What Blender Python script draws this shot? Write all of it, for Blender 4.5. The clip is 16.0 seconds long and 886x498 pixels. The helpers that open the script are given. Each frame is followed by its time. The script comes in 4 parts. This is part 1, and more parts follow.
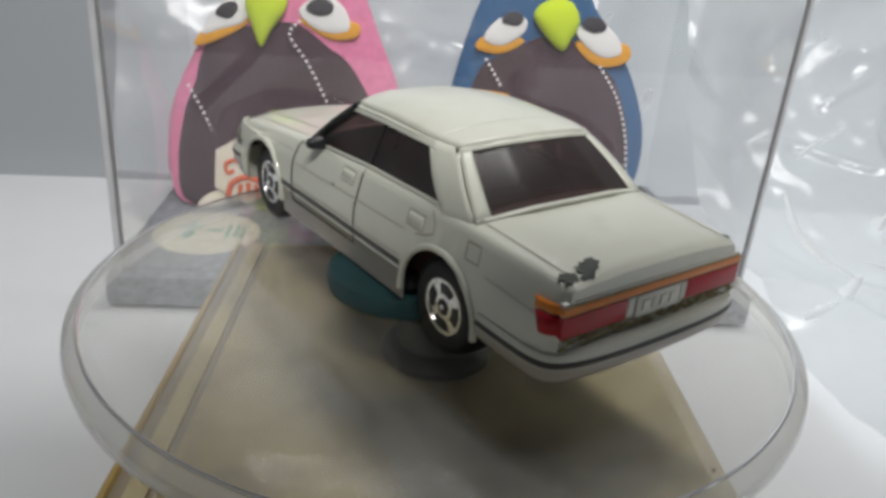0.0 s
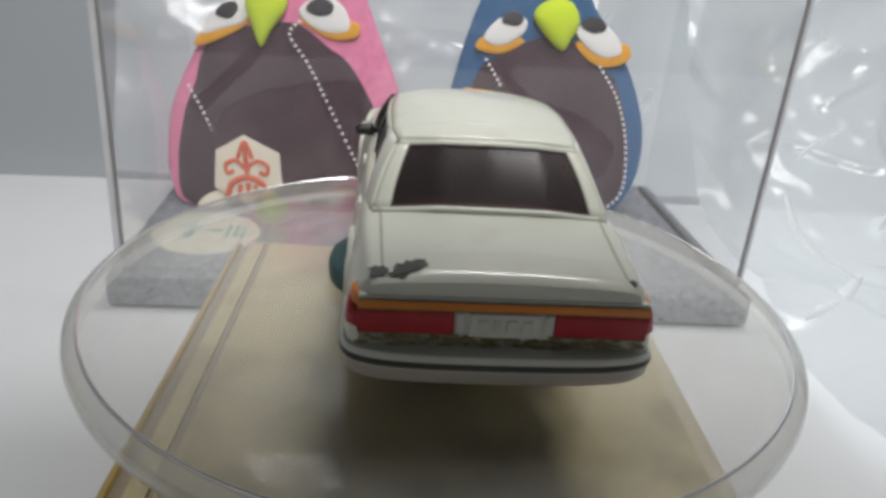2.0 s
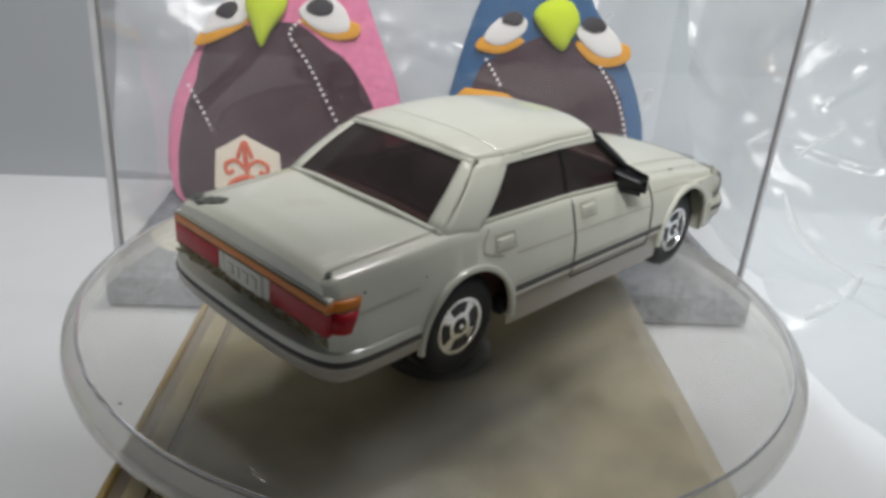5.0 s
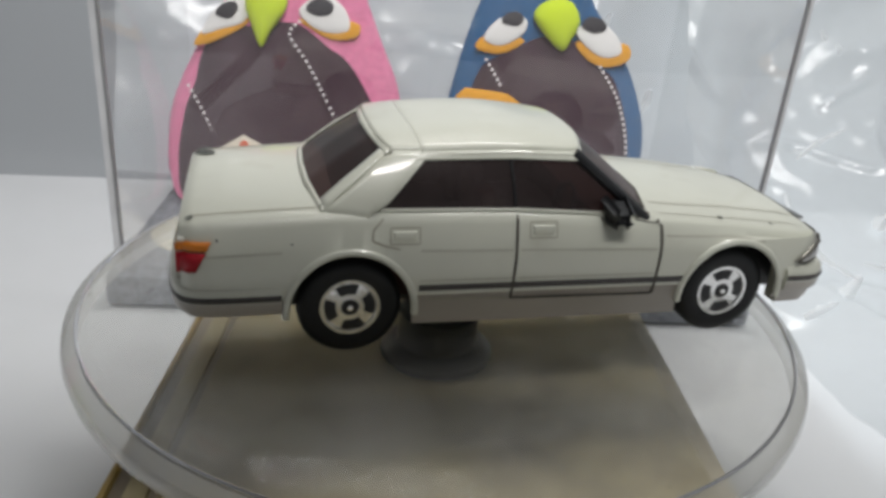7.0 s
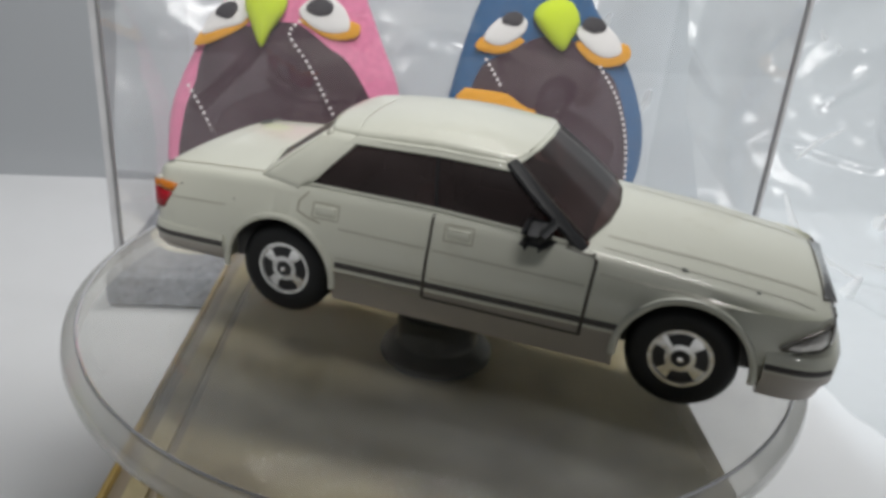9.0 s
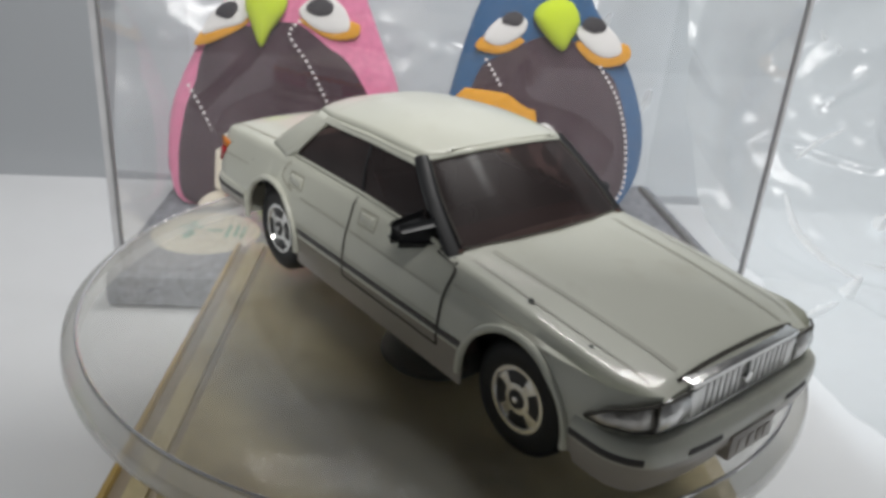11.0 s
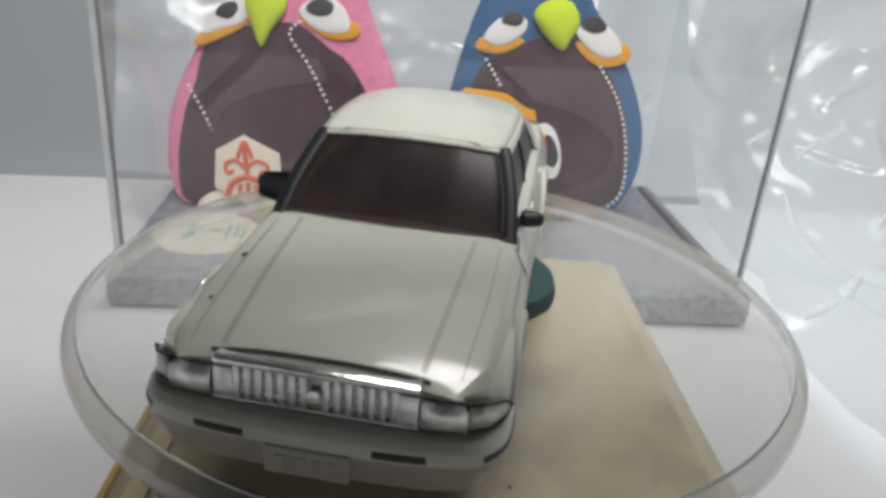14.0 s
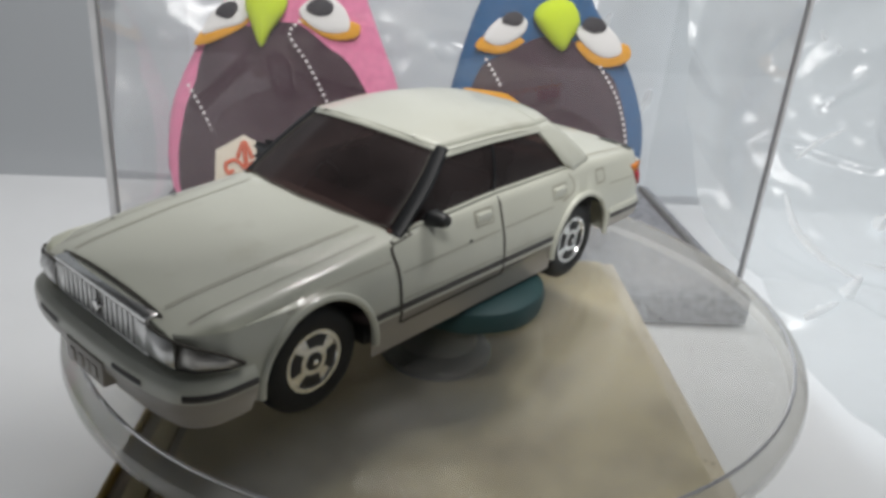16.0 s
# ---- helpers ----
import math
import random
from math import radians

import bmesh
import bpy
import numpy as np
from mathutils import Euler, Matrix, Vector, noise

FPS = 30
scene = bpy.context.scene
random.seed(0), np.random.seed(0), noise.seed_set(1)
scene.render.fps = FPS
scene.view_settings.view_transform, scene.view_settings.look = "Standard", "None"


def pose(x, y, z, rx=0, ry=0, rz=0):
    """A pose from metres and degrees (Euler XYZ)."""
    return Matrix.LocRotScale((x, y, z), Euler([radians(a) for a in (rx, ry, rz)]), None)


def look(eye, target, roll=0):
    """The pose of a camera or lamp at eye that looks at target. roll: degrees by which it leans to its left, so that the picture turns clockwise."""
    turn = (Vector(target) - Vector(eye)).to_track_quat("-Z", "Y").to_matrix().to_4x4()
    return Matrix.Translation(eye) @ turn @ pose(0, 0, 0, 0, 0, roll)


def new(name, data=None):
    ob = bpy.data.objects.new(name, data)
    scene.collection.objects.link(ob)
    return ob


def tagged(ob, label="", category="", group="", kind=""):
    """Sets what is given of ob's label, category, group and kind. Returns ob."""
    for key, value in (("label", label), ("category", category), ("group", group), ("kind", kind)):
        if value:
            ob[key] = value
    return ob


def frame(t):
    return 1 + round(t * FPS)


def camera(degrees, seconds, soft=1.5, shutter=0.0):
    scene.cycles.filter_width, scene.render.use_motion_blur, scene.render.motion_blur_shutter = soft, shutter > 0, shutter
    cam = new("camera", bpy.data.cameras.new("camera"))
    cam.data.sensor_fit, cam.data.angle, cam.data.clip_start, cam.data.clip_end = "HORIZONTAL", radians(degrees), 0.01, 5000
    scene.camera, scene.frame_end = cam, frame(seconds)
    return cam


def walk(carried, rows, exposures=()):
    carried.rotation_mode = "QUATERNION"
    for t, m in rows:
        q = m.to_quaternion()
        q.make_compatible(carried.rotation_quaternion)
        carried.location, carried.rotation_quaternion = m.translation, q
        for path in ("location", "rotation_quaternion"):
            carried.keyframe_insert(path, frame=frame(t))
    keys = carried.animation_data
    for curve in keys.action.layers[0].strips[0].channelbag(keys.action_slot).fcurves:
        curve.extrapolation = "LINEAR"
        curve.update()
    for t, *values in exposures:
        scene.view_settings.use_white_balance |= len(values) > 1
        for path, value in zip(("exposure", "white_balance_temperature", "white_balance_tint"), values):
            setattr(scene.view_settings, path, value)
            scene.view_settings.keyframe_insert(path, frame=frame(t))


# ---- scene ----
# Camera on a stand; the turntable's axis is the world's z axis, the table top is z = 0.
cam = camera(60.58, 16.0, soft=3.6)
EYE = Vector((0.0, -0.08721, 0.06961))
AIM = EYE + Vector((-0.0011, 0.91485, -0.40380))
walk(cam, [(0.0, look(EYE, AIM, 4.645)), (16.0, look(EYE, AIM, 4.645))])

# ---- light ----
world = bpy.data.worlds.new("world")
scene.world = world
world.use_nodes = True
world.node_tree.nodes["Background"].inputs[0].default_value = (0.95, 0.96, 0.93, 1)
world.node_tree.nodes["Background"].inputs[1].default_value = 0.035
scene.view_settings.exposure = 0.0


def lamp(name, eye, target, sx, sy, watts, colour):
    li = bpy.data.lights.new(name, "AREA")
    li.shape, li.size, li.size_y, li.energy, li.color = "RECTANGLE", sx, sy, watts, colour
    ob = new(name, li)
    ob.matrix_world = look(eye, target)
    return ob


lamp("lamp_overhead", (0.04, 0.060, 0.245), (0.01, 0.01, 0.02), 0.12, 0.03, 0.27, (1.0, 0.985, 0.965))
lamp("lamp_room", (0.035, -0.45, 0.62), (0.0, 0.0, 0.03), 0.30, 0.10, 3.75, (1.0, 0.98, 0.96))

# ---- materials ----


def material(name, colour, rough=0.5, metal=0.0, noise_scale=0.0, vary=0.0, bump=0.0, bump_scale=800.0, coat=0.0, dirt=None, dirt_scale=150.0, dirt_cut=0.6, spec=0.5, sheen=0.0):
    m = bpy.data.materials.new(name)
    m.use_nodes = True
    nt = m.node_tree
    b = nt.nodes["Principled BSDF"]
    b.inputs["Base Color"].default_value = (*colour, 1)
    b.inputs["Roughness"].default_value = rough
    b.inputs["Metallic"].default_value = metal
    b.inputs["Specular IOR Level"].default_value = spec
    b.inputs["Coat Weight"].default_value = coat
    b.inputs["Coat Roughness"].default_value = 0.09
    b.inputs["Sheen Weight"].default_value = sheen
    tc = nt.nodes.new("ShaderNodeTexCoord")
    last = None
    if vary:
        n = nt.nodes.new("ShaderNodeTexNoise")
        n.inputs["Scale"].default_value, n.inputs["Detail"].default_value = noise_scale, 5
        nt.links.new(tc.outputs["Object"], n.inputs["Vector"])
        mix = nt.nodes.new("ShaderNodeMix")
        mix.data_type = "RGBA"
        mix.inputs[6].default_value = (*[max(0, c * (1 - vary)) for c in colour], 1)
        mix.inputs[7].default_value = (*[min(1, c * (1 + vary)) for c in colour], 1)
        nt.links.new(n.outputs["Fac"], mix.inputs[0])
        last = mix.outputs[2]
    if dirt:
        n = nt.nodes.new("ShaderNodeTexNoise")
        n.inputs["Scale"].default_value, n.inputs["Detail"].default_value = dirt_scale, 8
        nt.links.new(tc.outputs["Object"], n.inputs["Vector"])
        ramp = nt.nodes.new("ShaderNodeValToRGB")
        ramp.color_ramp.elements[0].position, ramp.color_ramp.elements[1].position = dirt_cut, min(1, dirt_cut + 0.2)
        nt.links.new(n.outputs["Fac"], ramp.inputs[0])
        mix = nt.nodes.new("ShaderNodeMix")
        mix.data_type = "RGBA"
        mix.inputs[6].default_value = (*colour, 1)
        mix.inputs[7].default_value = (*dirt, 1)
        if last:
            nt.links.new(last, mix.inputs[6])
        nt.links.new(ramp.outputs[0], mix.inputs[0])
        last = mix.outputs[2]
    if last:
        nt.links.new(last, b.inputs["Base Color"])
    if bump:
        n = nt.nodes.new("ShaderNodeTexNoise")
        n.inputs["Scale"].default_value, n.inputs["Detail"].default_value = bump_scale, 4
        nt.links.new(tc.outputs["Object"], n.inputs["Vector"])
        bp = nt.nodes.new("ShaderNodeBump")
        bp.inputs["Strength"].default_value, bp.inputs["Distance"].default_value = bump, 0.0003
        nt.links.new(n.outputs["Fac"], bp.inputs["Height"])
        nt.links.new(bp.outputs[0], b.inputs["Normal"])
    return m


def clear(name, tint, rough=0.03, shine=0.7, haze=0.0, haze_colour=(0.8, 0.8, 0.8), base_shine=0.03, patchy=0.6):
    """A thin clear sheet: see-through with a tint, glossy at grazing angles, with a little haze."""
    m = bpy.data.materials.new(name)
    m.use_nodes = True
    nt = m.node_tree
    nt.nodes.remove(nt.nodes["Principled BSDF"])
    out = nt.nodes["Material Output"]
    tr = nt.nodes.new("ShaderNodeBsdfTransparent")
    tr.inputs[0].default_value = (*tint, 1)
    base = tr.outputs[0]
    if haze:
        df = nt.nodes.new("ShaderNodeBsdfDiffuse")
        df.inputs[0].default_value = (*haze_colour, 1)
        n = nt.nodes.new("ShaderNodeTexNoise")
        n.inputs["Scale"].default_value, n.inputs["Detail"].default_value = 90.0, 6
        tc = nt.nodes.new("ShaderNodeTexCoord")
        nt.links.new(tc.outputs["Object"], n.inputs["Vector"])
        mr = nt.nodes.new("ShaderNodeMapRange")
        mr.inputs[1].default_value, mr.inputs[2].default_value = 0.25, 0.75
        mr.inputs[3].default_value, mr.inputs[4].default_value = haze * (1 - patchy), haze * (1 + patchy)
        nt.links.new(n.outputs["Fac"], mr.inputs[0])
        mx = nt.nodes.new("ShaderNodeMixShader")
        nt.links.new(mr.outputs[0], mx.inputs[0])
        nt.links.new(base, mx.inputs[1])
        nt.links.new(df.outputs[0], mx.inputs[2])
        base = mx.outputs[0]
    gl = nt.nodes.new("ShaderNodeBsdfGlossy")
    gl.inputs["Roughness"].default_value = rough
    lw = nt.nodes.new("ShaderNodeLayerWeight")
    pw = nt.nodes.new("ShaderNodeMath")
    pw.operation = "POWER"
    pw.inputs[1].default_value = 3.0
    nt.links.new(lw.outputs["Facing"], pw.inputs[0])
    fr = nt.nodes.new("ShaderNodeMath")
    fr.operation = "MULTIPLY_ADD"
    fr.inputs[1].default_value, fr.inputs[2].default_value = shine, base_shine
    nt.links.new(pw.outputs[0], fr.inputs[0])
    mx = nt.nodes.new("ShaderNodeMixShader")
    nt.links.new(fr.outputs[0], mx.inputs[0])
    nt.links.new(base, mx.inputs[1])
    nt.links.new(gl.outputs[0], mx.inputs[2])
    nt.links.new(mx.outputs[0], out.inputs[0])
    return m


PAINT = material("ivory_paint", (0.57, 0.582, 0.505), 0.42, noise_scale=120, vary=0.05, bump=0.05, bump_scale=350, coat=0.55, dirt=(0.50, 0.50, 0.42), dirt_scale=150, dirt_cut=0.60)
GRIME_BROWN = material("brown_grime", (0.20, 0.165, 0.085), 0.8, noise_scale=500, vary=0.35)
# grey-beige, darker than the ivory: lowest edges of body and bumpers, front plate
LOW_GREY = material("low_grey_beige", (0.36, 0.335, 0.30), 0.4, noise_scale=150, vary=0.08, coat=0.3)
GRIME = material("grime_line", (0.07, 0.065, 0.055), 0.8, noise_scale=500, vary=0.3)
GRIME_SOFT = material("soft_grime", (0.36, 0.35, 0.285), 0.7, noise_scale=500, vary=0.25)
TRIM = material("dark_trim", (0.055, 0.05, 0.05), 0.45, noise_scale=400, vary=0.2)
BLACK = material("black_plastic", (0.012, 0.013, 0.015), 0.42, noise_scale=300, vary=0.2)
RUBBER = material("tyre_rubber", (0.010, 0.011, 0.012), 0.5, noise_scale=300, vary=0.25, bump=0.1, spec=0.3)
CHROME = material("worn_chrome", (0.78, 0.78, 0.77), 0.2, 1.0, noise_scale=900, vary=0.2, bump=0.15, bump_scale=1500)
LENS_CHROME = material("smoked_chrome", (0.42, 0.41, 0.39), 0.3, 0.85, noise_scale=500, vary=0.4, bump=0.3, bump_scale=900)
# pale grey for the bonnet gaps and for crease shade painted as strips
FAINT = material("crease_shade_and_gap", (0.435, 0.435, 0.37), 0.5, noise_scale=400, vary=0.12, coat=0.2)
SILVER = material("silver_paint", (0.88, 0.88, 0.86), 0.24, 0.6, noise_scale=700, vary=0.25, bump=0.3, bump_scale=900)
GREY_METAL = material("grille_grey", (0.50, 0.50, 0.49), 0.35, 0.4, noise_scale=500, vary=0.2)
DARK_METAL = material("dark_chassis", (0.03, 0.03, 0.032), 0.5, noise_scale=300, vary=0.2)
BARE = material("bare_metal", (0.085, 0.092, 0.085), 0.9, 0.0, noise_scale=600, vary=0.3)
RED = material("tail_red", (0.36, 0.006, 0.016), 0.45, noise_scale=500, vary=0.25, coat=0.15, spec=0.3)
AMBER = material("tail_amber", (0.60, 0.18, 0.010), 0.4, noise_scale=500, vary=0.15)
WHITE_LENS = material("white_lens", (0.60, 0.60, 0.55), 0.4, noise_scale=400, vary=0.08)
SEAT = material("seat_brown", (0.085, 0.036, 0.026), 0.75, noise_scale=300, vary=0.2)
TINT = clear("tinted_window", (0.25, 0.185, 0.18), rough=0.30, shine=0.35, haze=0.08, haze_colour=(0.36, 0.28, 0.28))
ACRYLIC = clear("clear_acrylic", (0.955, 0.955, 0.945), rough=0.10, shine=0.65, haze=0.10, haze_colour=(0.8, 0.8, 0.78))
# metal-like, for the added ring that draws the disc edge's reflection
EDGE_MIRROR = material("edge_reflection", (0.84, 0.84, 0.86), 0.22, 0.85, noise_scale=60, vary=0.15)
ACRYLIC_EDGE = clear("acrylic_edge", (0.82, 0.82, 0.80), rough=0.06, shine=0.9, haze=0.32, haze_colour=(0.88, 0.88, 0.86), patchy=0.08)
CASE_PANE = clear("case_pane", (0.965, 0.97, 0.97), rough=0.02, haze=0.075, haze_colour=(0.90, 0.82, 0.87), base_shine=0.085)
CASE_SIDE = clear("case_side_pane", (0.97, 0.975, 0.975), rough=0.03, shine=0.3, haze=0.05, haze_colour=(0.85, 0.84, 0.86))
SEAM = material("grey_seam", (0.25, 0.26, 0.27), 0.3, noise_scale=200, vary=0.2)
CASE_EDGE = material("case_edge", (0.62, 0.63, 0.65), 0.15, noise_scale=200, vary=0.2, coat=0.5)
TEAL = material("teal_putty", (0.022, 0.070, 0.076), 0.6, noise_scale=200, vary=0.2, bump=0.2, bump_scale=600)
CREAM = material("yellowed_plastic", (0.50, 0.43, 0.25), 0.55, noise_scale=40, vary=0.10, bump=0.03, bump_scale=200, dirt=(0.27, 0.22, 0.12), dirt_scale=60, dirt_cut=0.5)
PALE = material("pale_cream_plastic", (0.52, 0.46, 0.33), 0.45, noise_scale=60, vary=0.10)
GOLD = material("amber_edge", (0.42, 0.29, 0.08), 0.3, noise_scale=200, vary=0.2)
TAN = material("tan_groove", (0.30, 0.25, 0.18), 0.4, noise_scale=200, vary=0.15)
STEEL = material("spindle_steel", (0.10, 0.105, 0.10), 0.35, 0.5, noise_scale=300, vary=0.2)
FELT_GREY = material("grey_felt", (0.22, 0.235, 0.265), 0.95, noise_scale=1100, vary=0.8, bump=0.6, bump_scale=900, dirt=(0.05, 0.055, 0.065), dirt_scale=750, dirt_cut=0.52)
PAPER = material("white_board", (0.66, 0.68, 0.70), 0.6, noise_scale=60, vary=0.04, bump=0.15, bump_scale=300)
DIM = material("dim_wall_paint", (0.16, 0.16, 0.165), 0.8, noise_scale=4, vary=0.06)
ROOM = material("room_paint", (0.45, 0.47, 0.49), 0.8, noise_scale=4, vary=0.04)
PINK = material("pink_felt", (0.74, 0.22, 0.38), 0.95, noise_scale=700, vary=0.3, bump=0.4, bump_scale=900, sheen=0.15)
BLUE = material("blue_felt", (0.018, 0.105, 0.25), 0.95, noise_scale=500, vary=0.25, bump=0.15, bump_scale=500, sheen=0.15)
PLUM = material("plum_felt", (0.044, 0.019, 0.030), 0.95, noise_scale=500, vary=0.25, bump=0.15, bump_scale=500, sheen=0.15)
LIME = material("lime_felt", (0.58, 0.74, 0.02), 0.9, noise_scale=500, vary=0.1, bump=0.3, bump_scale=1200)
ORANGE = material("orange_felt", (0.78, 0.36, 0.02), 0.9, noise_scale=500, vary=0.12, bump=0.3, bump_scale=1200)
EYE_WHITE = material("white_felt", (0.82, 0.81, 0.80), 0.9, noise_scale=500, vary=0.05, bump=0.3, bump_scale=1200)
EYE_DARK = material("pupil_felt", (0.02, 0.02, 0.025), 0.7, noise_scale=500, vary=0.2)
THREAD = material("white_thread", (0.80, 0.75, 0.76), 0.8, noise_scale=500, vary=0.05)
PATCH = material("cream_patch", (0.72, 0.66, 0.55), 0.9, noise_scale=400, vary=0.06, bump=0.2, bump_scale=1200)
PATCH_RED = material("red_print", (0.62, 0.12, 0.05), 0.9, noise_scale=700, vary=0.2)
STICKER = material("cream_sticker", (0.68, 0.64, 0.50), 0.6, noise_scale=100, vary=0.06)
GREEN_INK = material("green_ink", (0.20, 0.42, 0.30), 0.6, noise_scale=300, vary=0.1)


def film(name, colour, see, through_light, rough, scale, depth):
    """White plastic film or paper: part see-through, part glowing through from behind, with a glossy face."""
    m = bpy.data.materials.new(name)
    m.use_nodes = True
    nt = m.node_tree
    b = nt.nodes["Principled BSDF"]
    out = nt.nodes["Material Output"]
    b.inputs["Base Color"].default_value = (*colour, 1)
    b.inputs["Roughness"].default_value = rough
    tl = nt.nodes.new("ShaderNodeBsdfTranslucent")
    tl.inputs[0].default_value = (*colour, 1)
    tr = nt.nodes.new("ShaderNodeBsdfTransparent")
    m1, m2 = nt.nodes.new("ShaderNodeMixShader"), nt.nodes.new("ShaderNodeMixShader")
    m1.inputs[0].default_value, m2.inputs[0].default_value = through_light, see
    nt.links.new(b.outputs[0], m1.inputs[1])
    nt.links.new(tl.outputs[0], m1.inputs[2])
    nt.links.new(m1.outputs[0], m2.inputs[1])
    nt.links.new(tr.outputs[0], m2.inputs[2])
    nt.links.new(m2.outputs[0], out.inputs[0])
    tc = nt.nodes.new("ShaderNodeTexCoord")
    n = nt.nodes.new("ShaderNodeTexNoise")
    n.inputs["Scale"].default_value, n.inputs["Detail"].default_value = scale, 3
    nt.links.new(tc.outputs["Object"], n.inputs["Vector"])
    bp = nt.nodes.new("ShaderNodeBump")
    bp.inputs["Strength"].default_value, bp.inputs["Distance"].default_value = 0.4, depth
    nt.links.new(n.outputs["Fac"], bp.inputs["Height"])
    nt.links.new(bp.outputs[0], b.inputs["Normal"])
    return m


FOLD = film("bag_fold_film", (0.80, 0.83, 0.85), 0.05, 0.25, 0.10, 120, 0.0004)
BAG = film("plastic_bag_film", (0.67, 0.72, 0.755), 0.25, 0.18, 0.17, 22, 0.0011)
WALL = film("grey_board", (0.39, 0.415, 0.44), 0.0, 0.25, 0.7, 30, 0.0004)

# ---- mesh helpers: all shapes are given in millimetres ----
MM = 0.001


def finish(name, bm, mats, parent=None, label="", smooth=35.0, shift=(0, 0, 0)):
    bmesh.ops.remove_doubles(bm, verts=bm.verts, dist=1e-5)
    bmesh.ops.recalc_face_normals(bm, faces=bm.faces)
    for v in bm.verts:
        v.co = (v.co + Vector(shift)) * MM
    me = bpy.data.meshes.new(name)
    bm.to_mesh(me)
    bm.free()
    for m in mats if isinstance(mats, (list, tuple)) else [mats]:
        me.materials.append(m)
    for p in me.polygons:
        p.use_smooth = smooth > 0
    if smooth > 0:
        me.set_sharp_from_angle(angle=radians(smooth))
    ob = new(name, me)
    if parent:
        ob.parent = parent
    if label:
        tagged(ob, label)
    return ob


def part(name, bm, mat, parent, label="", smooth=35.0, shift=(0, 0, 0)):
    return finish(name, bm, mat, parent, label, smooth, shift)


def box(bm, x0, x1, y0, y1, z0, z1, bevel=0.0, mat=0):
    r = bmesh.ops.create_cube(bm, size=1.0)
    for v in r["verts"]:
        v.co = Vector((x0 + (v.co.x + 0.5) * (x1 - x0), y0 + (v.co.y + 0.5) * (y1 - y0), z0 + (v.co.z + 0.5) * (z1 - z0)))
    faces = {f for v in r["verts"] for f in v.link_faces}
    if bevel:
        edges = {e for f in faces for e in f.edges}
        out = bmesh.ops.bevel(bm, geom=list(edges), offset=bevel, segments=2, affect="EDGES", profile=0.5)
        faces = {f for f in faces if f.is_valid} | set(out["faces"])
    for f in faces:
        f.material_index = mat
    return faces


def lathe(bm, profile, axis="z", steps=64, mat=0, centre=(0, 0, 0)):
    """Turn a list of (radius, height) round an axis."""
    rings = []
    for r, h in profile:
        ring = []
        for i in range(steps):
            a = 2 * math.pi * i / steps
            c, s = r * math.cos(a), r * math.sin(a)
            p = (c, s, h) if axis == "z" else (c, h, s)
            ring.append(bm.verts.new(Vector(p) + Vector(centre)))
        rings.append(ring)
    for a, b in zip(rings, rings[1:]):
        for i in range(steps):
            j = (i + 1) % steps
            bm.faces.new((a[i], a[j], b[j], b[i])).material_index = mat
    return rings


def tube(bm, pts, r, sides=6, mat=0, flat=1.0):
    """A thin rod along points."""
    pts = [Vector(p) for p in pts]
    rings = []
    for i, p in enumerate(pts):
        d = (pts[min(i + 1, len(pts) - 1)] - pts[max(i - 1, 0)]).normalized()
        a = d.cross(Vector((0.1, 1, 0.05))).normalized()
        b = d.cross(a).normalized()
        rings.append([bm.verts.new(p + a * r * math.cos(2 * math.pi * k / sides) + b * r * flat * math.sin(2 * math.pi * k / sides)) for k in range(sides)])
    for s, t in zip(rings, rings[1:]):
        for k in range(sides):
            bm.faces.new((s[k], s[(k + 1) % sides], t[(k + 1) % sides], t[k])).material_index = mat
    for s in (rings[0], rings[-1]):
        bm.faces.new(s).material_index = mat


def spline(pts, n, closed=True):
    """Points along a smooth curve through pts."""
    out, m = [], len(pts)
    spans = m if closed else m - 1
    for i in range(spans):
        p = [Vector(pts[(i + k) % m] if closed else pts[min(max(i + k, 0), m - 1)]) for k in (-1, 0, 1, 2)]
        for j in range(n):
            t = j / n
            out.append(0.5 * (2 * p[1] + (p[2] - p[0]) * t + (2 * p[0] - 5 * p[1] + 4 * p[2] - p[3]) * t * t + (3 * p[1] - p[0] - 3 * p[2] + p[3]) * t ** 3))
    if not closed:
        out.append(Vector(pts[-1]))
    return out


def lerp(table, x):
    return float(np.interp(x, [p[0] for p in table], [p[1] for p in table]))


# ---- the table and the backdrop ----
YAW = radians(5.7)


def turned(u, w, z):
    """Coordinates along and behind the display case's front."""
    return (-60.3 + u * math.cos(YAW) - w * math.sin(YAW), 33.0 + u * math.sin(YAW) + w * math.cos(YAW), z)


bm = bmesh.new()
bmesh.ops.create_grid(bm, x_segments=8, y_segments=8, size=900)
for v in bm.verts:
    v.co.z = -5.0
tagged(finish("floor", bm, DIM), "dark matte table top under the white board", "table top", kind="structure")
bm = bmesh.new()
box(bm, -430, 480, -222, 400, -4.8, -0.9)
bmesh.ops.subdivide_edges(bm, edges=bm.edges[:], cuts=40, use_grid_fill=True)
for v in bm.verts:
    if v.co.z > -2:
        v.co.z = min(-0.02, -0.9 + 0.6 * noise.noise(Vector((v.co.x * 0.02, v.co.y * 0.02, 0))))
tagged(finish("white_board", bm, PAPER), "white matte board lying on the table top", "board", kind="structure")

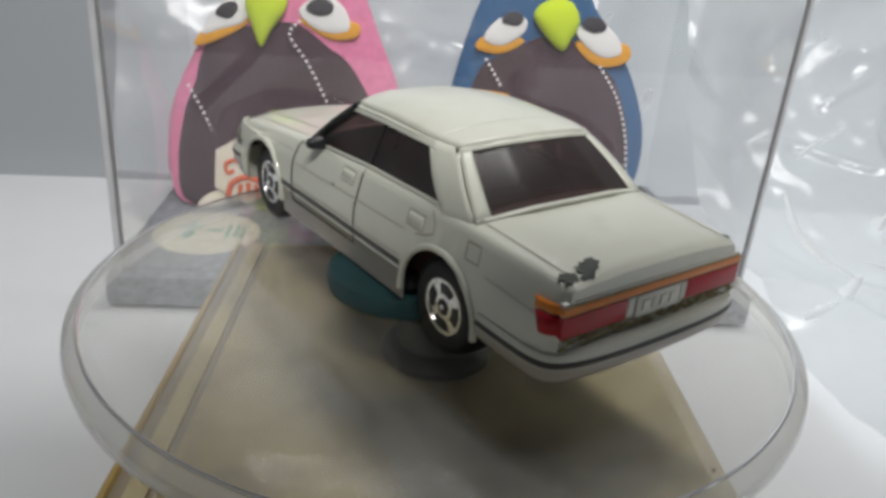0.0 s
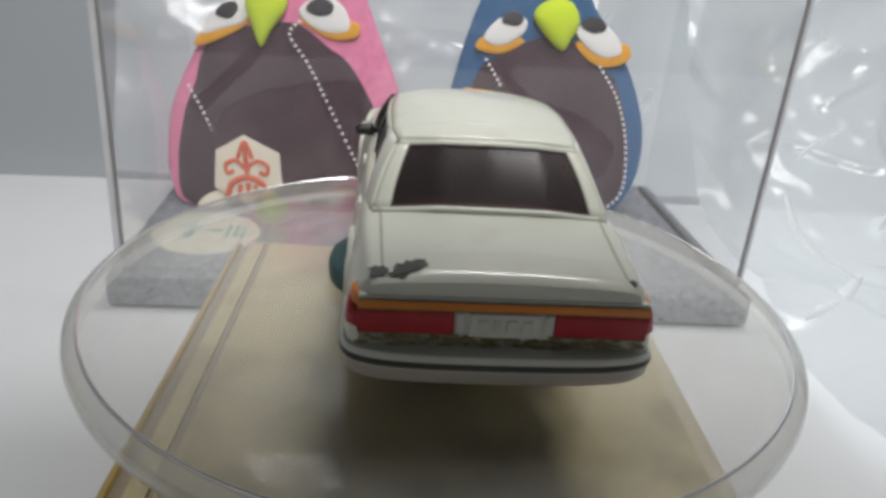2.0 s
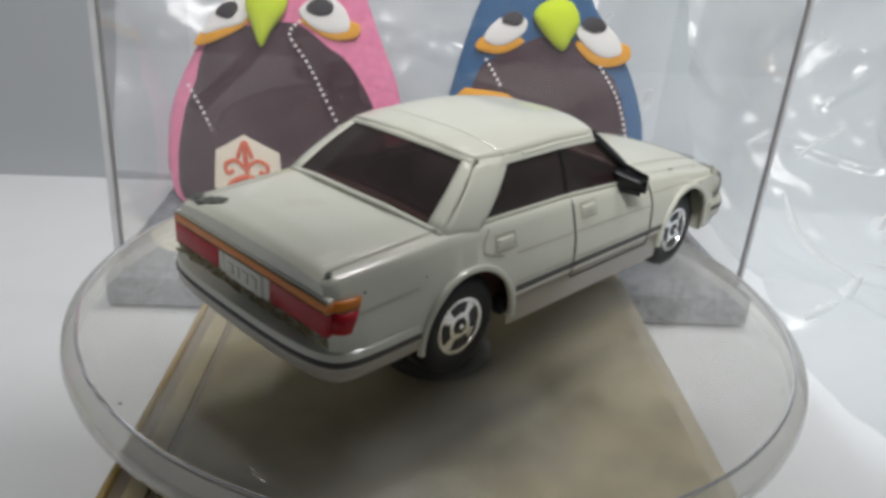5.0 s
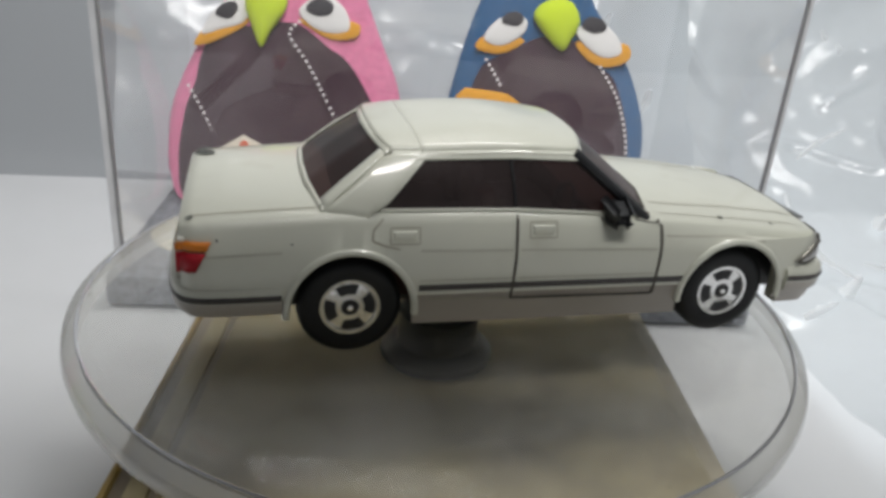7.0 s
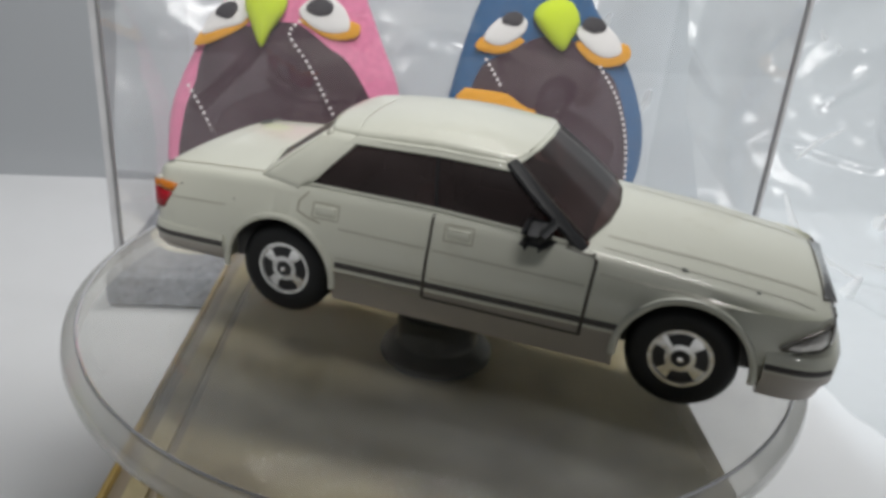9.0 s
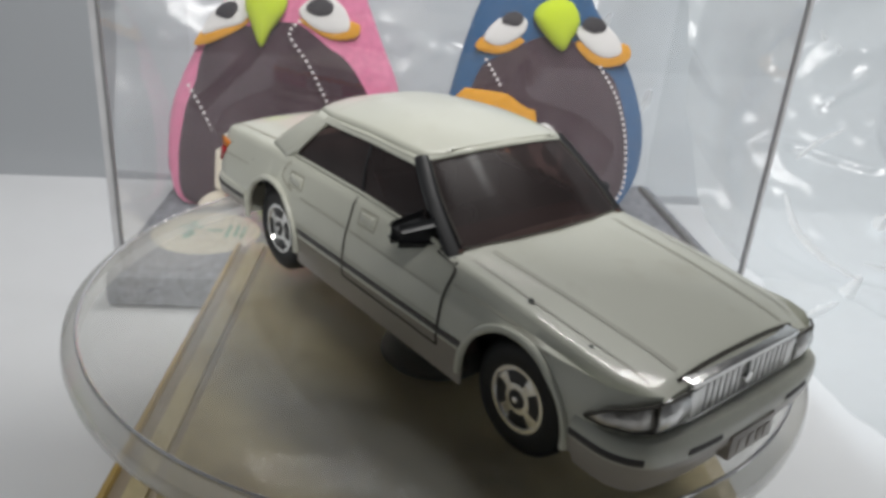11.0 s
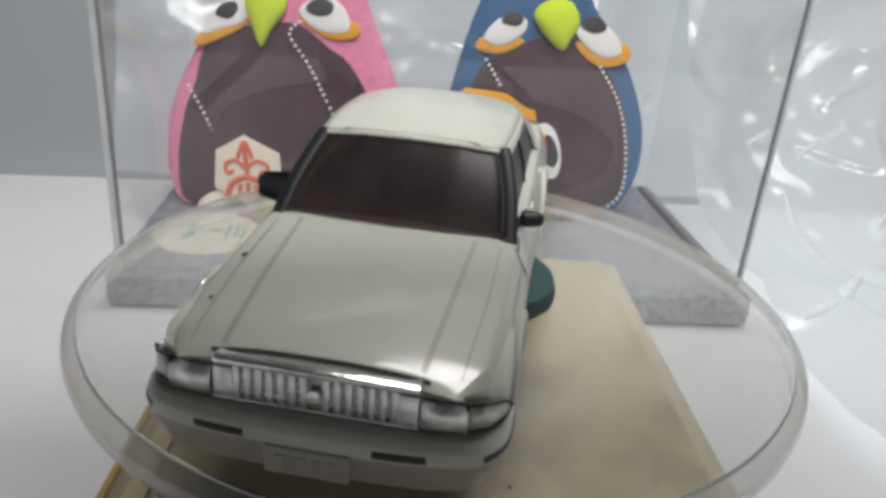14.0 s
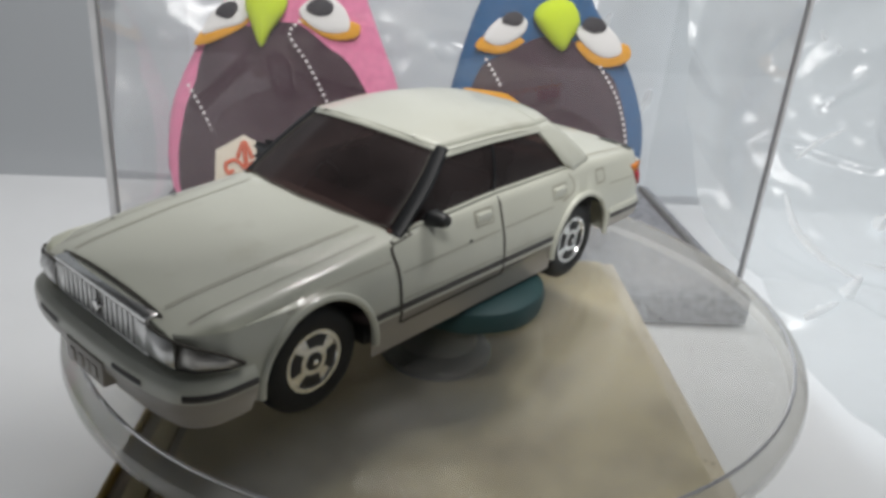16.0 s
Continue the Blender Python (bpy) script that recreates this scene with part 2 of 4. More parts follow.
bm = bmesh.new()
cove = spline([(w, z, 0) for w, z in ((69.0, -2.0), (71.5, -0.4), (74.2, 2.6), (76.5, 7.0), (79.5, 15), (86.5, 36), (102, 82), (132, 170))], 6, closed=False)
rows = [[bm.verts.new(turned(u, p.x, p.y)) for u in range(-370, 441, 30)] for p in cove]
for a, b in zip(rows, rows[1:]):
    for k in range(len(a) - 1):
        bm.faces.new((a[k], a[k + 1], b[k + 1], b[k]))
sweep = tagged(finish("backdrop", bm, WALL, smooth=180), "plain pale grey card curving up behind the case", "backdrop", kind="structure")
m = sweep.modifiers.new("card", "SOLIDIFY")
m.thickness, m.offset = 0.0005, 0


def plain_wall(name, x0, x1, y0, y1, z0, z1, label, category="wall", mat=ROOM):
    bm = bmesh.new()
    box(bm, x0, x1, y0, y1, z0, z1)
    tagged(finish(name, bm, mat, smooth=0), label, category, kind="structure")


plain_wall("wall_left", -700, -650, -700, 900, -10, 1500, "plain white room wall")
plain_wall("wall_right", 650, 700, -700, 900, -10, 1500, "plain white room wall")
# added out of view, dark so that little light bounces onto near surfaces
plain_wall("wall_front", -650, 650, -700, -650, -10, 1500, "unseen dark grey wall added to cut bounce light from the front", mat=DIM)
plain_wall("wall_far", -650, 650, 850, 900, -10, 1500, "plain white room wall")
plain_wall("ceiling", -700, 700, -700, 900, 1500, 1540, "plain white ceiling", "ceiling")


# ---- turntable base under the clear disc ----
base = tagged(new("turntable_stand"), "yellowed cream plastic turntable stand with grooved amber edge", "turntable stand")
base.rotation_euler = (0, 0, radians(3.4))
BT = 16.0
bm = bmesh.new()
box(bm, -27.8, 29.7, -62, 33, 0.0, BT, 0.5)
part("housing", bm, CREAM, base)
for name, x0, x1, drop, mat, label in (("groove", -28.7, -27.85, 0.6, TAN, "tan recessed groove"), ("border", -31.0, -28.75, 0.2, CREAM, ""),
                                       ("outer_groove", -32.7, -31.05, 0.9, TAN, "tan stepped edge"), ("edge_strip", -33.4, -32.75, 0.3, GOLD, "amber glossy edge strip"),
                                       ("side_border", 29.75, 31.9, 0.5, PALE, "pale cream raised border")):
    bm = bmesh.new()
    box(bm, x0, x1, -62, 33, 0.0, BT - drop, 0.2)
    part(name, bm, mat, base, label)
bm = bmesh.new()
lathe(bm, [(0.01, BT), (7.0, BT), (7.4, BT + 0.5), (7.3, BT + 1.2), (6.4, BT + 2.0), (5.4, BT + 2.4), (5.2, BT + 2.9), (5.2, BT + 6.5), (0.01, BT + 6.5)], steps=48)
part("spindle", bm, STEEL, base, "grey metal spindle")

# ---- clear disc that turns ----
DISC_TOP = 26.55
disc = tagged(new("turntable_disc"), "round clear acrylic turntable disc with a thick polished rim", "turntable disc")
bm = bmesh.new()
lathe(bm, [(0.01, DISC_TOP), (30, DISC_TOP), (41.2, DISC_TOP), (41.3, DISC_TOP - 0.01), (41.9, DISC_TOP - 0.15), (42.5, DISC_TOP - 0.5)], steps=128)
lathe(bm, [(42.8, DISC_TOP - 3.9), (30, DISC_TOP - 3.9), (0.01, DISC_TOP - 3.9)], steps=128)
plate = part("plate", bm, ACRYLIC, disc, shift=(0, 0, -DISC_TOP))
bm = bmesh.new()
lathe(bm, [(42.5, DISC_TOP - 0.5), (43.3, DISC_TOP - 0.75), (44.0, DISC_TOP - 1.3), (44.2, DISC_TOP - 2.2), (44.0, DISC_TOP - 3.3), (42.8, DISC_TOP - 3.9)], steps=128)
rim = part("rim", bm, ACRYLIC_EDGE, disc, "thick rounded clear rim", shift=(0, 0, -DISC_TOP))
# added mirror tube in place of the clear edge's bright reflection line
bm = bmesh.new()
tube(bm, [(42.45 * math.cos(a), 42.45 * math.sin(a), -0.42) for a in [2 * math.pi * k / 160 for k in range(161)]], 0.19, 6)
part("edge_reflection", bm, EDGE_MIRROR, disc, "thin mirror ring added for the reflection line of the clear edge")
for o in (plate, rim):
    o.visible_shadow = False
bm = bmesh.new()
rng = random.Random(4)
for i in range(90):
    a, r = rng.uniform(0, 6.283), 42 * math.sqrt(rng.random())
    c = Vector((r * math.cos(a), r * math.sin(a), 0.03))
    s = rng.uniform(0.06, 0.2) * (1.6 if rng.random() < 0.12 else 1)
    vs = [bm.verts.new(c + Vector((s * rng.uniform(0.4, 1) * math.cos(k * 1.256), s * rng.uniform(0.4, 1) * math.sin(k * 1.256), 0))) for k in range(5)]
    top = bm.verts.new(c + Vector((0, 0, s * 0.5)))
    for k in range(5):
        bm.faces.new((vs[k], vs[(k + 1) % 5], top))
tagged(part("dust", bm, GRIME, disc, "small dark dust specks"), kind="stuff")

# ---- teal putty pad under the car ----
putty = tagged(new("putty_pad"), "round teal putty pad holding the toy car on the disc", "putty pad")
bm = bmesh.new()
rings = lathe(bm, [(0.01, 0.0), (8.6, 0.0), (9.3, 0.4), (9.5, 1.6), (9.2, 2.7), (8.4, 3.1), (0.01, 3.2)], steps=48, centre=(1.2, 5.0, 0))
for v in bm.verts:
    k = 1 + 0.03 * noise.noise(Vector((v.co.x * 0.25, v.co.y * 0.25, v.co.z * 0.3)))
    v.co.x, v.co.y = 1.2 + (v.co.x - 1.2) * k, 5 + (v.co.y - 5) * k
part("pad", bm, TEAL, putty)

# ---- toy car: x forward, y left, z up from the wheel hubs; its middle lies 2.8 mm off the axis ----
YC = -2.8
HUB = 5.45
car = tagged(new("toy_car"), "ivory die-cast toy saloon car with worn paint on the clear disc", "toy car")
UP = (0, YC, HUB)
WHEEL_X = (-13.7, 29.5)
T_WM = [(-30, 12.6), (-29.2, 13.5), (-27, 13.9), (-10, 14.1), (20, 14.1), (34, 14.1), (38.5, 13.7), (40.6, 12.8), (41.8, 11.2)]
T_WS = [(-30, 11.6), (-29, 12.1), (-20, 12.6), (0, 12.7), (20, 12.6), (32, 12.7), (38.5, 12.3), (41.8, 10.8)]
T_ZS = [(-30, 9.0), (-29.3, 9.35), (-16, 10.2), (3, 9.95), (19.6, 9.0), (30, 8.1), (38, 7.1), (41.8, 6.3)]
T_ZC = [(-30, 9.4), (-29.3, 10.0), (-26, 10.5), (-16, 11.1), (17, 10.2), (30, 9.0), (38, 7.98), (41.0, 7.5), (41.8, 6.95)]
T_ZB = [(-30, 1.0), (-20.5, 0.2), (-20.4, 0.0), (-7, -1.8), (23, -2.0), (36, -0.8), (41.8, 0.6)]
CABIN = (-15.2, 18.8)


def bottom(x):
    z = lerp(T_ZB, x)
    for wx in WHEEL_X:
        d = abs(x - wx)
        if d < 6.35:
            z = max(z, math.sqrt(6.35 ** 2 - d * d) + 0.1)
    return z


def section(x):
    zb, wm, ws, zs, zc = bottom(x), lerp(T_WM, x), lerp(T_WS, x), lerp(T_ZS, x), lerp(T_ZC, x)
    side = [(wm - 0.45, zb), (wm - 0.05, max(1.7, zb + 0.05)), (wm, max(1.75, zb + 0.08)), (wm, max(3.8, zb + 0.1)), (wm - 0.16, max(5.5, zb + 0.12)), (wm - 0.5, max(6.7, zb + 0.3)),
            (ws + 0.28, zs - 1.0), (ws, zs - 0.35), (ws - 0.3, zs - 0.08), (ws - 0.75, zs + 0.03)]
    w = ws - 0.75
    top = [(w * (1 - k / 8), zs + 0.03 + (zc - zs - 0.03) * (1 - (1 - k / 8) ** 2.6)) for k in range(1, 9)]
    return side, top


def side_y(x, z):
    side, _ = section(x)
    pts = sorted(side, key=lambda p: p[1])
    return float(np.interp(z, [p[1] for p in pts], [p[0] for p in pts]))


def top_z(x, y):
    zs, zc, w = lerp(T_ZS, x), lerp(T_ZC, x), lerp(T_WS, x) - 0.75
    return zs + 0.03 + (zc - zs - 0.03) * (1 - min(1, abs(y) / w) ** 2.6)


def ribbon(bm, pts, width, place, mat=0, thick=0.0):
    """A flat strip along pts in a plane of two coordinates, laid on a surface by place(a, b)."""
    pts = [Vector((p[0], p[1])) for p in pts]
    left, right = [], []
    for i, p in enumerate(pts):
        d = pts[min(i + 1, len(pts) - 1)] - pts[max(i - 1, 0)]
        n = Vector((-d.y, d.x)).normalized() * width / 2
        left.append(bm.verts.new(place(*(p + n))))
        right.append(bm.verts.new(place(*(p - n))))
    for i in range(len(pts) - 1):
        bm.faces.new((left[i], left[i + 1], right[i + 1], right[i])).material_index = mat


def dense(pts, step=0.5):
    out = []
    for a, b in zip(pts, pts[1:]):
        n = max(1, int(math.dist(a, b) / step))
        out += [(a[0] + (b[0] - a[0]) * k / n, a[1] + (b[1] - a[1]) * k / n) for k in range(n)]
    return out + [pts[-1]]


def on_side(s, off=0.05):
    return lambda x, z: Vector((x, s * (side_y(x, z) + off), z))


def on_top(off=0.05):
    return lambda x, y: Vector((x, y, top_z(x, y) + off))


def body_shell():
    bm = bmesh.new()
    xs = list(np.arange(-30, 41.8, 0.5)) + [41.8]
    for wx in WHEEL_X:
        xs += [wx - 6.35, wx + 6.35, wx - 6.3, wx + 6.3, wx - 6.15, wx + 6.15]
    xs = sorted(set(round(float(x), 3) for x in xs) | {CABIN[0], CABIN[1]})
    rows = []
    for x in xs:
        side, top = section(x)
        half = side + top
        full = [bm.verts.new((x, -y, z)) for y, z in half] + [bm.verts.new((x, y, z)) for y, z in half[-2::-1]]
        rows.append(full)
    n, ns = len(rows[0]), 10
    for i in range(len(xs) - 1):
        for k in range(n - 1):
            inner = ns - 1 <= k < n - ns
            if inner and xs[i] >= CABIN[0] - 1e-6 and xs[i + 1] <= CABIN[1] + 1e-6:
                continue
            f = bm.faces.new((rows[i][k], rows[i][k + 1], rows[i + 1][k + 1], rows[i + 1][k]))
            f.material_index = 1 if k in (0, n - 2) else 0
    for r in (rows[0], rows[-1]):
        bm.faces.new(r)
    return part("body", bm, [PAINT, LOW_GREY], car, "ivory paint with grime in the panel lines", 40, UP)


body_shell()


def arch_lips():
    for s in (-1, 1):
        for wx in WHEEL_X:
            bm = bmesh.new()
            pts = []
            for k in range(33):
                a = math.radians(-4 + 188 * k / 32)
                x, z = wx + 6.5 * math.cos(a), 6.5 * math.sin(a) + 0.1
                pts.append((x, s * (side_y(x, max(z, 1.9)) + 0.0), z))
            tube(bm, pts, 0.38, 8)
            part("arch_lip", bm, PAINT, car, shift=UP)


arch_lips()

# cabin: a belt line and a roof line, joined by pillars and glass
BELT = [(20.6, 0.0, 10.05), (20.2, 5.5, 9.95), (18.8, 10.9, 9.5), (17.2, 11.9, 9.2), (3.4, 11.95, 10.0), (-11.0, 12.0, 10.15), (-12.1, 12.45, 9.6), (-16.6, 11.9, 10.05), (-17.8, 5.5, 11.05), (-18.0, 0.0, 11.15)]
ROOF = [(11.8, 0.0, 16.55), (11.5, 5.0, 16.35), (10.5, 8.9, 15.75), (9.4, 9.7, 15.7), (2.6, 10.1, 16.0), (-5.5, 10.05, 15.75), (-6.6, 9.95, 15.7), (-9.6, 9.3, 15.6), (-10.6, 4.8, 16.2), (-10.9, 0.0, 16.35)]


def house(i, t, v, s, out=0.0):
    """A point of the cabin's side between posts i and i + 1, at height v, on side s."""
    a = Vector(BELT[i]).lerp(Vector(BELT[i + 1]), t)
    b = Vector(ROOF[i]).lerp(Vector(ROOF[i + 1]), t)
    p = a.lerp(b, v)
    c = Vector((1.5, 0, p.z))
    n = Vector((p.x - c.x, p.y * 1.8, 0)).normalized()
    if 2 <= i <= 6:
        n = Vector((0, 1, 0))
    p += n * (0.35 * math.sin(math.pi * v) + out)
    return Vector((p.x, p.y * s, p.z))


def sheet(bm, i0, i1, v0, v1, s, out=0.0, t0=0.0, t1=1.0, nu=6, nv=6, mat=0):
    cols = []
    for i in range(i0, i1):
        for k in range(nu + (1 if i == i1 - 1 else 0)):
            lo, hi = (t0 if i == i0 else 0.0), (t1 if i == i1 - 1 else 1.0)
            cols.append((i, lo + (hi - lo) * k / nu))
    g = [[bm.verts.new(house(i, t, v0 + (v1 - v0) * j / nv, s, out)) for j in range(nv + 1)] for i, t in cols]
    for a, b in zip(g, g[1:]):
        for j in range(nv):
            bm.faces.new((a[j], a[j + 1], b[j + 1], b[j])).material_index = mat


def thick(ob, mm):
    m = ob.modifiers.new("wall", "SOLIDIFY")
    m.thickness, m.offset = mm * MM, 0
    return ob


def cabin():
    bm = bmesh.new()
    for s in (-1, 1):
        sheet(bm, 3, 6, 0.86, 1.0, s)
        sheet(bm, 3, 6, 0.0, 0.05, s, nv=1)
        sheet(bm, 5, 7, 0.0, 1.0, s, nv=8)
        sheet(bm, 7, 9, 0.93, 1.0, s, nv=1)
        sheet(bm, 7, 9, 0.0, 0.06, s, nv=1)
        sheet(bm, 7, 8, 0.0, 1.0, s, t1=0.27, nu=3)
        sheet(bm, 0, 3, 0.95, 1.0, s, nv=1)
    thick(part("cabin_frame", bm, PAINT, car, shift=UP), 0.5)
    for s in (-1, 1):
        o = bmesh.new()
        tube(o, [house(2, 0.6, v / 10 * 0.97, s, -0.05) for v in range(-1, 11)], 0.62, 10, flat=1.5)
        part("windscreen_pillar", o, BLACK, car, "black windscreen pillar", shift=UP)
    for name, i0, i1, v0, v1 in (("windscreen", 0, 3, 0.0, 0.96), ("rear_window", 7, 9, 0.05, 0.94)):
        bm = bmesh.new()
        for s in (-1, 1):
            sheet(bm, i0, i1, v0, v1, s, -0.12, t0=0.0 if i1 == 3 else 0.22, t1=0.5 if i1 == 3 else 1.0)
        part(name, bm, TINT, car, "brown-tinted clear plastic window", 60, UP)
    for s in (-1, 1):
        bm = bmesh.new()
        sheet(bm, 3, 4, 0.04, 0.88, s, -0.15)
        part("front_side_window", bm, TINT, car, "brown-tinted clear plastic window", 60, UP)
        bm = bmesh.new()
        sheet(bm, 4, 5, 0.04, 0.88, s, -0.15)
        part("rear_side_window", bm, TINT, car, "brown-tinted clear plastic window", 60, UP)
        bm = bmesh.new()
        tube(bm, [house(4, 0.0, v / 8, s, -0.05) for v in range(0, 8)], 0.16, 6)
        part("door_pillar", bm, BLACK, car, shift=UP)
        bm = bmesh.new()
        tube(bm, [house(i, t / 4, 0.97, s, 0.22) for i in range(3, 5) for t in range(4)], 0.17, 6)
        part("drip_rail", bm, PAINT, car, shift=UP)
    # rubber seal lines round the front and rear glass
    for name, i0, i1, va, vb in (("windscreen_seal", 0, 2, 0.01, 0.955), ("rear_seal", 7, 9, 0.055, 0.935)):
        bm = bmesh.new()
        for v in (va, vb):
            pts = [house(i, t / 5, v, s2, 0.02) for s2 in (1,) for i in range(i1 - 1, i0 - 1, -1) for t in range(5, -1, -1)]
            line = pts if name == "windscreen_seal" else pts[::-1]
            tube(bm, line, 0.09, 5)
            tube(bm, [(p.x, -p.y, p.z) for p in line], 0.09, 5)
        for s in (-1, 1):
            k = (2, 0.0) if name == "windscreen_seal" else (7, 0.28)
            tube(bm, [house(k[0], k[1], v / 10 * 0.9 + 0.05, s, 0.02) for v in range(11)], 0.09, 5)
        part(name, bm, GRIME, car, "dark seal line", shift=UP)


cabin()


def roof():
    bm = bmesh.new()
    edge = [Vector(p) for p in ROOF[2:8]]
    edge = spline([tuple(p) for p in edge], 6, closed=False)
    n = len(edge)
    grid = []
    for i, p in enumerate(edge):
        u = (edge[0].x - p.x) / (edge[0].x - edge[-1].x)
        end_x = 1.3 * (1 - u) ** 5 - 1.3 * u ** 5
        row = []
        for k in range(-12, 13):
            w = k / 12
            q = 1 - abs(w) ** 3.0
            crown = max(0.0, math.sin(math.pi * u)) ** 0.6
            row.append(bm.verts.new((p.x + end_x * q, p.y * w, p.z + (0.72 + 0.78 * crown) * q + 0.06)))
        grid.append(row)
    for a, b in zip(grid, grid[1:]):
        for k in range(24):
            bm.faces.new((a[k], a[k + 1], b[k + 1], b[k]))
    thick(part("roof", bm, PAINT, car, "glossy ivory roof", 60, UP), 0.5)


roof()


def interior():
    bm = bmesh.new()
    box(bm, -15, 18, -11.2, 11.2, 0.6, 1.4)
    box(bm, -15, 19, 11.0, 11.5, 0.6, 9.4)
    box(bm, -15, 19, -11.5, -11.0, 0.6, 9.4)
    box(bm, -16, -13, -11.0, 11.0, 0.6, 10.0, 0.4)
    part("cabin_tub", bm, SEAT, car, "brown plastic interior", shift=UP)
    bm = bmesh.new()
    box(bm, 13, 18, -10.8, 10.8, 4, 9.2, 0.9)
    part("dashboard", bm, SEAT, car, shift=UP)
    for y in (-5.6, 5.6):
        seat = bmesh.new()
        box(seat, 1.5, 8.5, y - 4, y + 4, 1.4, 4.6, 0.9)
        box(seat, 0.0, 2.2, y - 3.8, y + 3.8, 4.0, 11.2, 0.9)
        box(seat, -0.4, 1.0, y - 1.8, y + 1.8, 11.3, 13.4, 0.5)
        part("front_seat", seat, SEAT, car, "brown plastic seat", shift=UP)
    bm = bmesh.new()
    box(bm, -11.5, -6, -9.6, 9.6, 1.4, 4.6, 0.9)
    box(bm, -13, -11, -9.6, 9.6, 4.0, 10.4, 0.8)
    part("rear_bench", bm, SEAT, car, "brown plastic seat", shift=UP)
    bm = bmesh.new()
    pts = [(11.5 + 0.6 * math.cos(a), -5.6 + 2.4 * math.sin(a), 8.4 + 2.2 * math.cos(a)) for a in [k * 2 * math.pi / 20 for k in range(21)]]
    tube(bm, pts, 0.28, 6)
    part("steering_wheel", bm, BLACK, car, shift=UP)


interior()

bm = bmesh.new()
box(bm, -28, 40, -9.6, 9.6, -1.4, 6.0, 0.5)
box(bm, -7, 23, -12.6, 12.6, -1.3, 0.8, 0.3)
part("chassis", bm, DARK_METAL, car, "dark metal underside", shift=UP)


def bumper(name, outline, prof, strip_z, strip_mask):
    bm = bmesh.new()
    half = spline([(x, y, 0) for x, y in outline], 5, closed=False)
    line = [Vector((p.x, -p.y, 0)) for p in half[::-1]] + half[1:]
    rows = []
    sgn = 1 if outline[0][0] > 0 else -1

    def normal(i):
        d = line[min(i + 1, len(line) - 1)] - line[max(i - 1, 0)]
        return Vector((d.y, -d.x, 0)).normalized()
    for i, p in enumerate(line):
        n = normal(i)
        if n.x * sgn < 0 and abs(p.y) < 10:
            n = -n
        if abs(p.y) >= 10 and n.y * p.y < 0:
            n = -n
        rows.append([bm.verts.new(p + n * o + Vector((0, 0, z))) for o, z in prof])
    for a, b in zip(rows, rows[1:]):
        for k in range(len(prof) - 1):
            f = bm.faces.new((a[k], a[k + 1], b[k + 1], b[k]))
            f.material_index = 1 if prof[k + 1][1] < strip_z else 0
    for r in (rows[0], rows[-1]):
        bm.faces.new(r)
    bump = part(name, bm, [PAINT, LOW_GREY], car, shift=UP)
    strip = bmesh.new()
    prev = None
    for i, p in enumerate(line):
        n = normal(i)
        if n.x * sgn < 0 and abs(p.y) < 10:
            n = -n
        if abs(p.y) >= 10 and n.y * p.y < 0:
            n = -n
        if not strip_mask(p):
            prev = None
            continue
        cur = [strip.verts.new(p + n * 0.02 + Vector((0, 0, strip_z - 0.34))), strip.verts.new(p + n * 0.14 + Vector((0, 0, strip_z))), strip.verts.new(p + n * 0.02 + Vector((0, 0, strip_z + 0.34)))]
        if prev:
            for k in (0, 1):
                strip.faces.new((prev[k], prev[k + 1], cur[k + 1], cur[k]))
        prev = cur
    part("bumper_strip", strip, TRIM, bump, "dark rubbing strip")
    for o in bump.children:
        o.data.transform(Matrix.Translation(Vector(UP) * MM))
    return bump


bumper("rear_bumper", [(-31.7, 0), (-31.6, 6), (-31.2, 10.3), (-30.3, 12.9), (-28.8, 14.0), (-26, 14.3), (-20.6, 14.25)],
       [(-3.0, -0.1), (-0.8, -0.1), (-0.1, 0.7), (0.0, 1.6), (0.0, 2.5), (-0.15, 3.0), (-0.7, 3.3), (-3.0, 3.5)], 2.05, lambda p: True)
front_bumper = bumper("front_bumper", [(44.0, 0), (43.9, 6), (43.4, 10.2), (42.5, 12.7), (40.2, 14.2), (36.6, 14.4)],
                      [(-3.0, -1.6), (-1.2, -1.6), (-0.9, -0.9), (-0.7, -0.2), (-0.1, 0.6), (0.0, 1.5), (0.0, 2.3), (-0.15, 2.9), (-0.6, 3.3), (-3.0, 3.5)], 2.0, lambda p: 3.9 < abs(p.y) < 9.4 or abs(p.y) > 12.3)

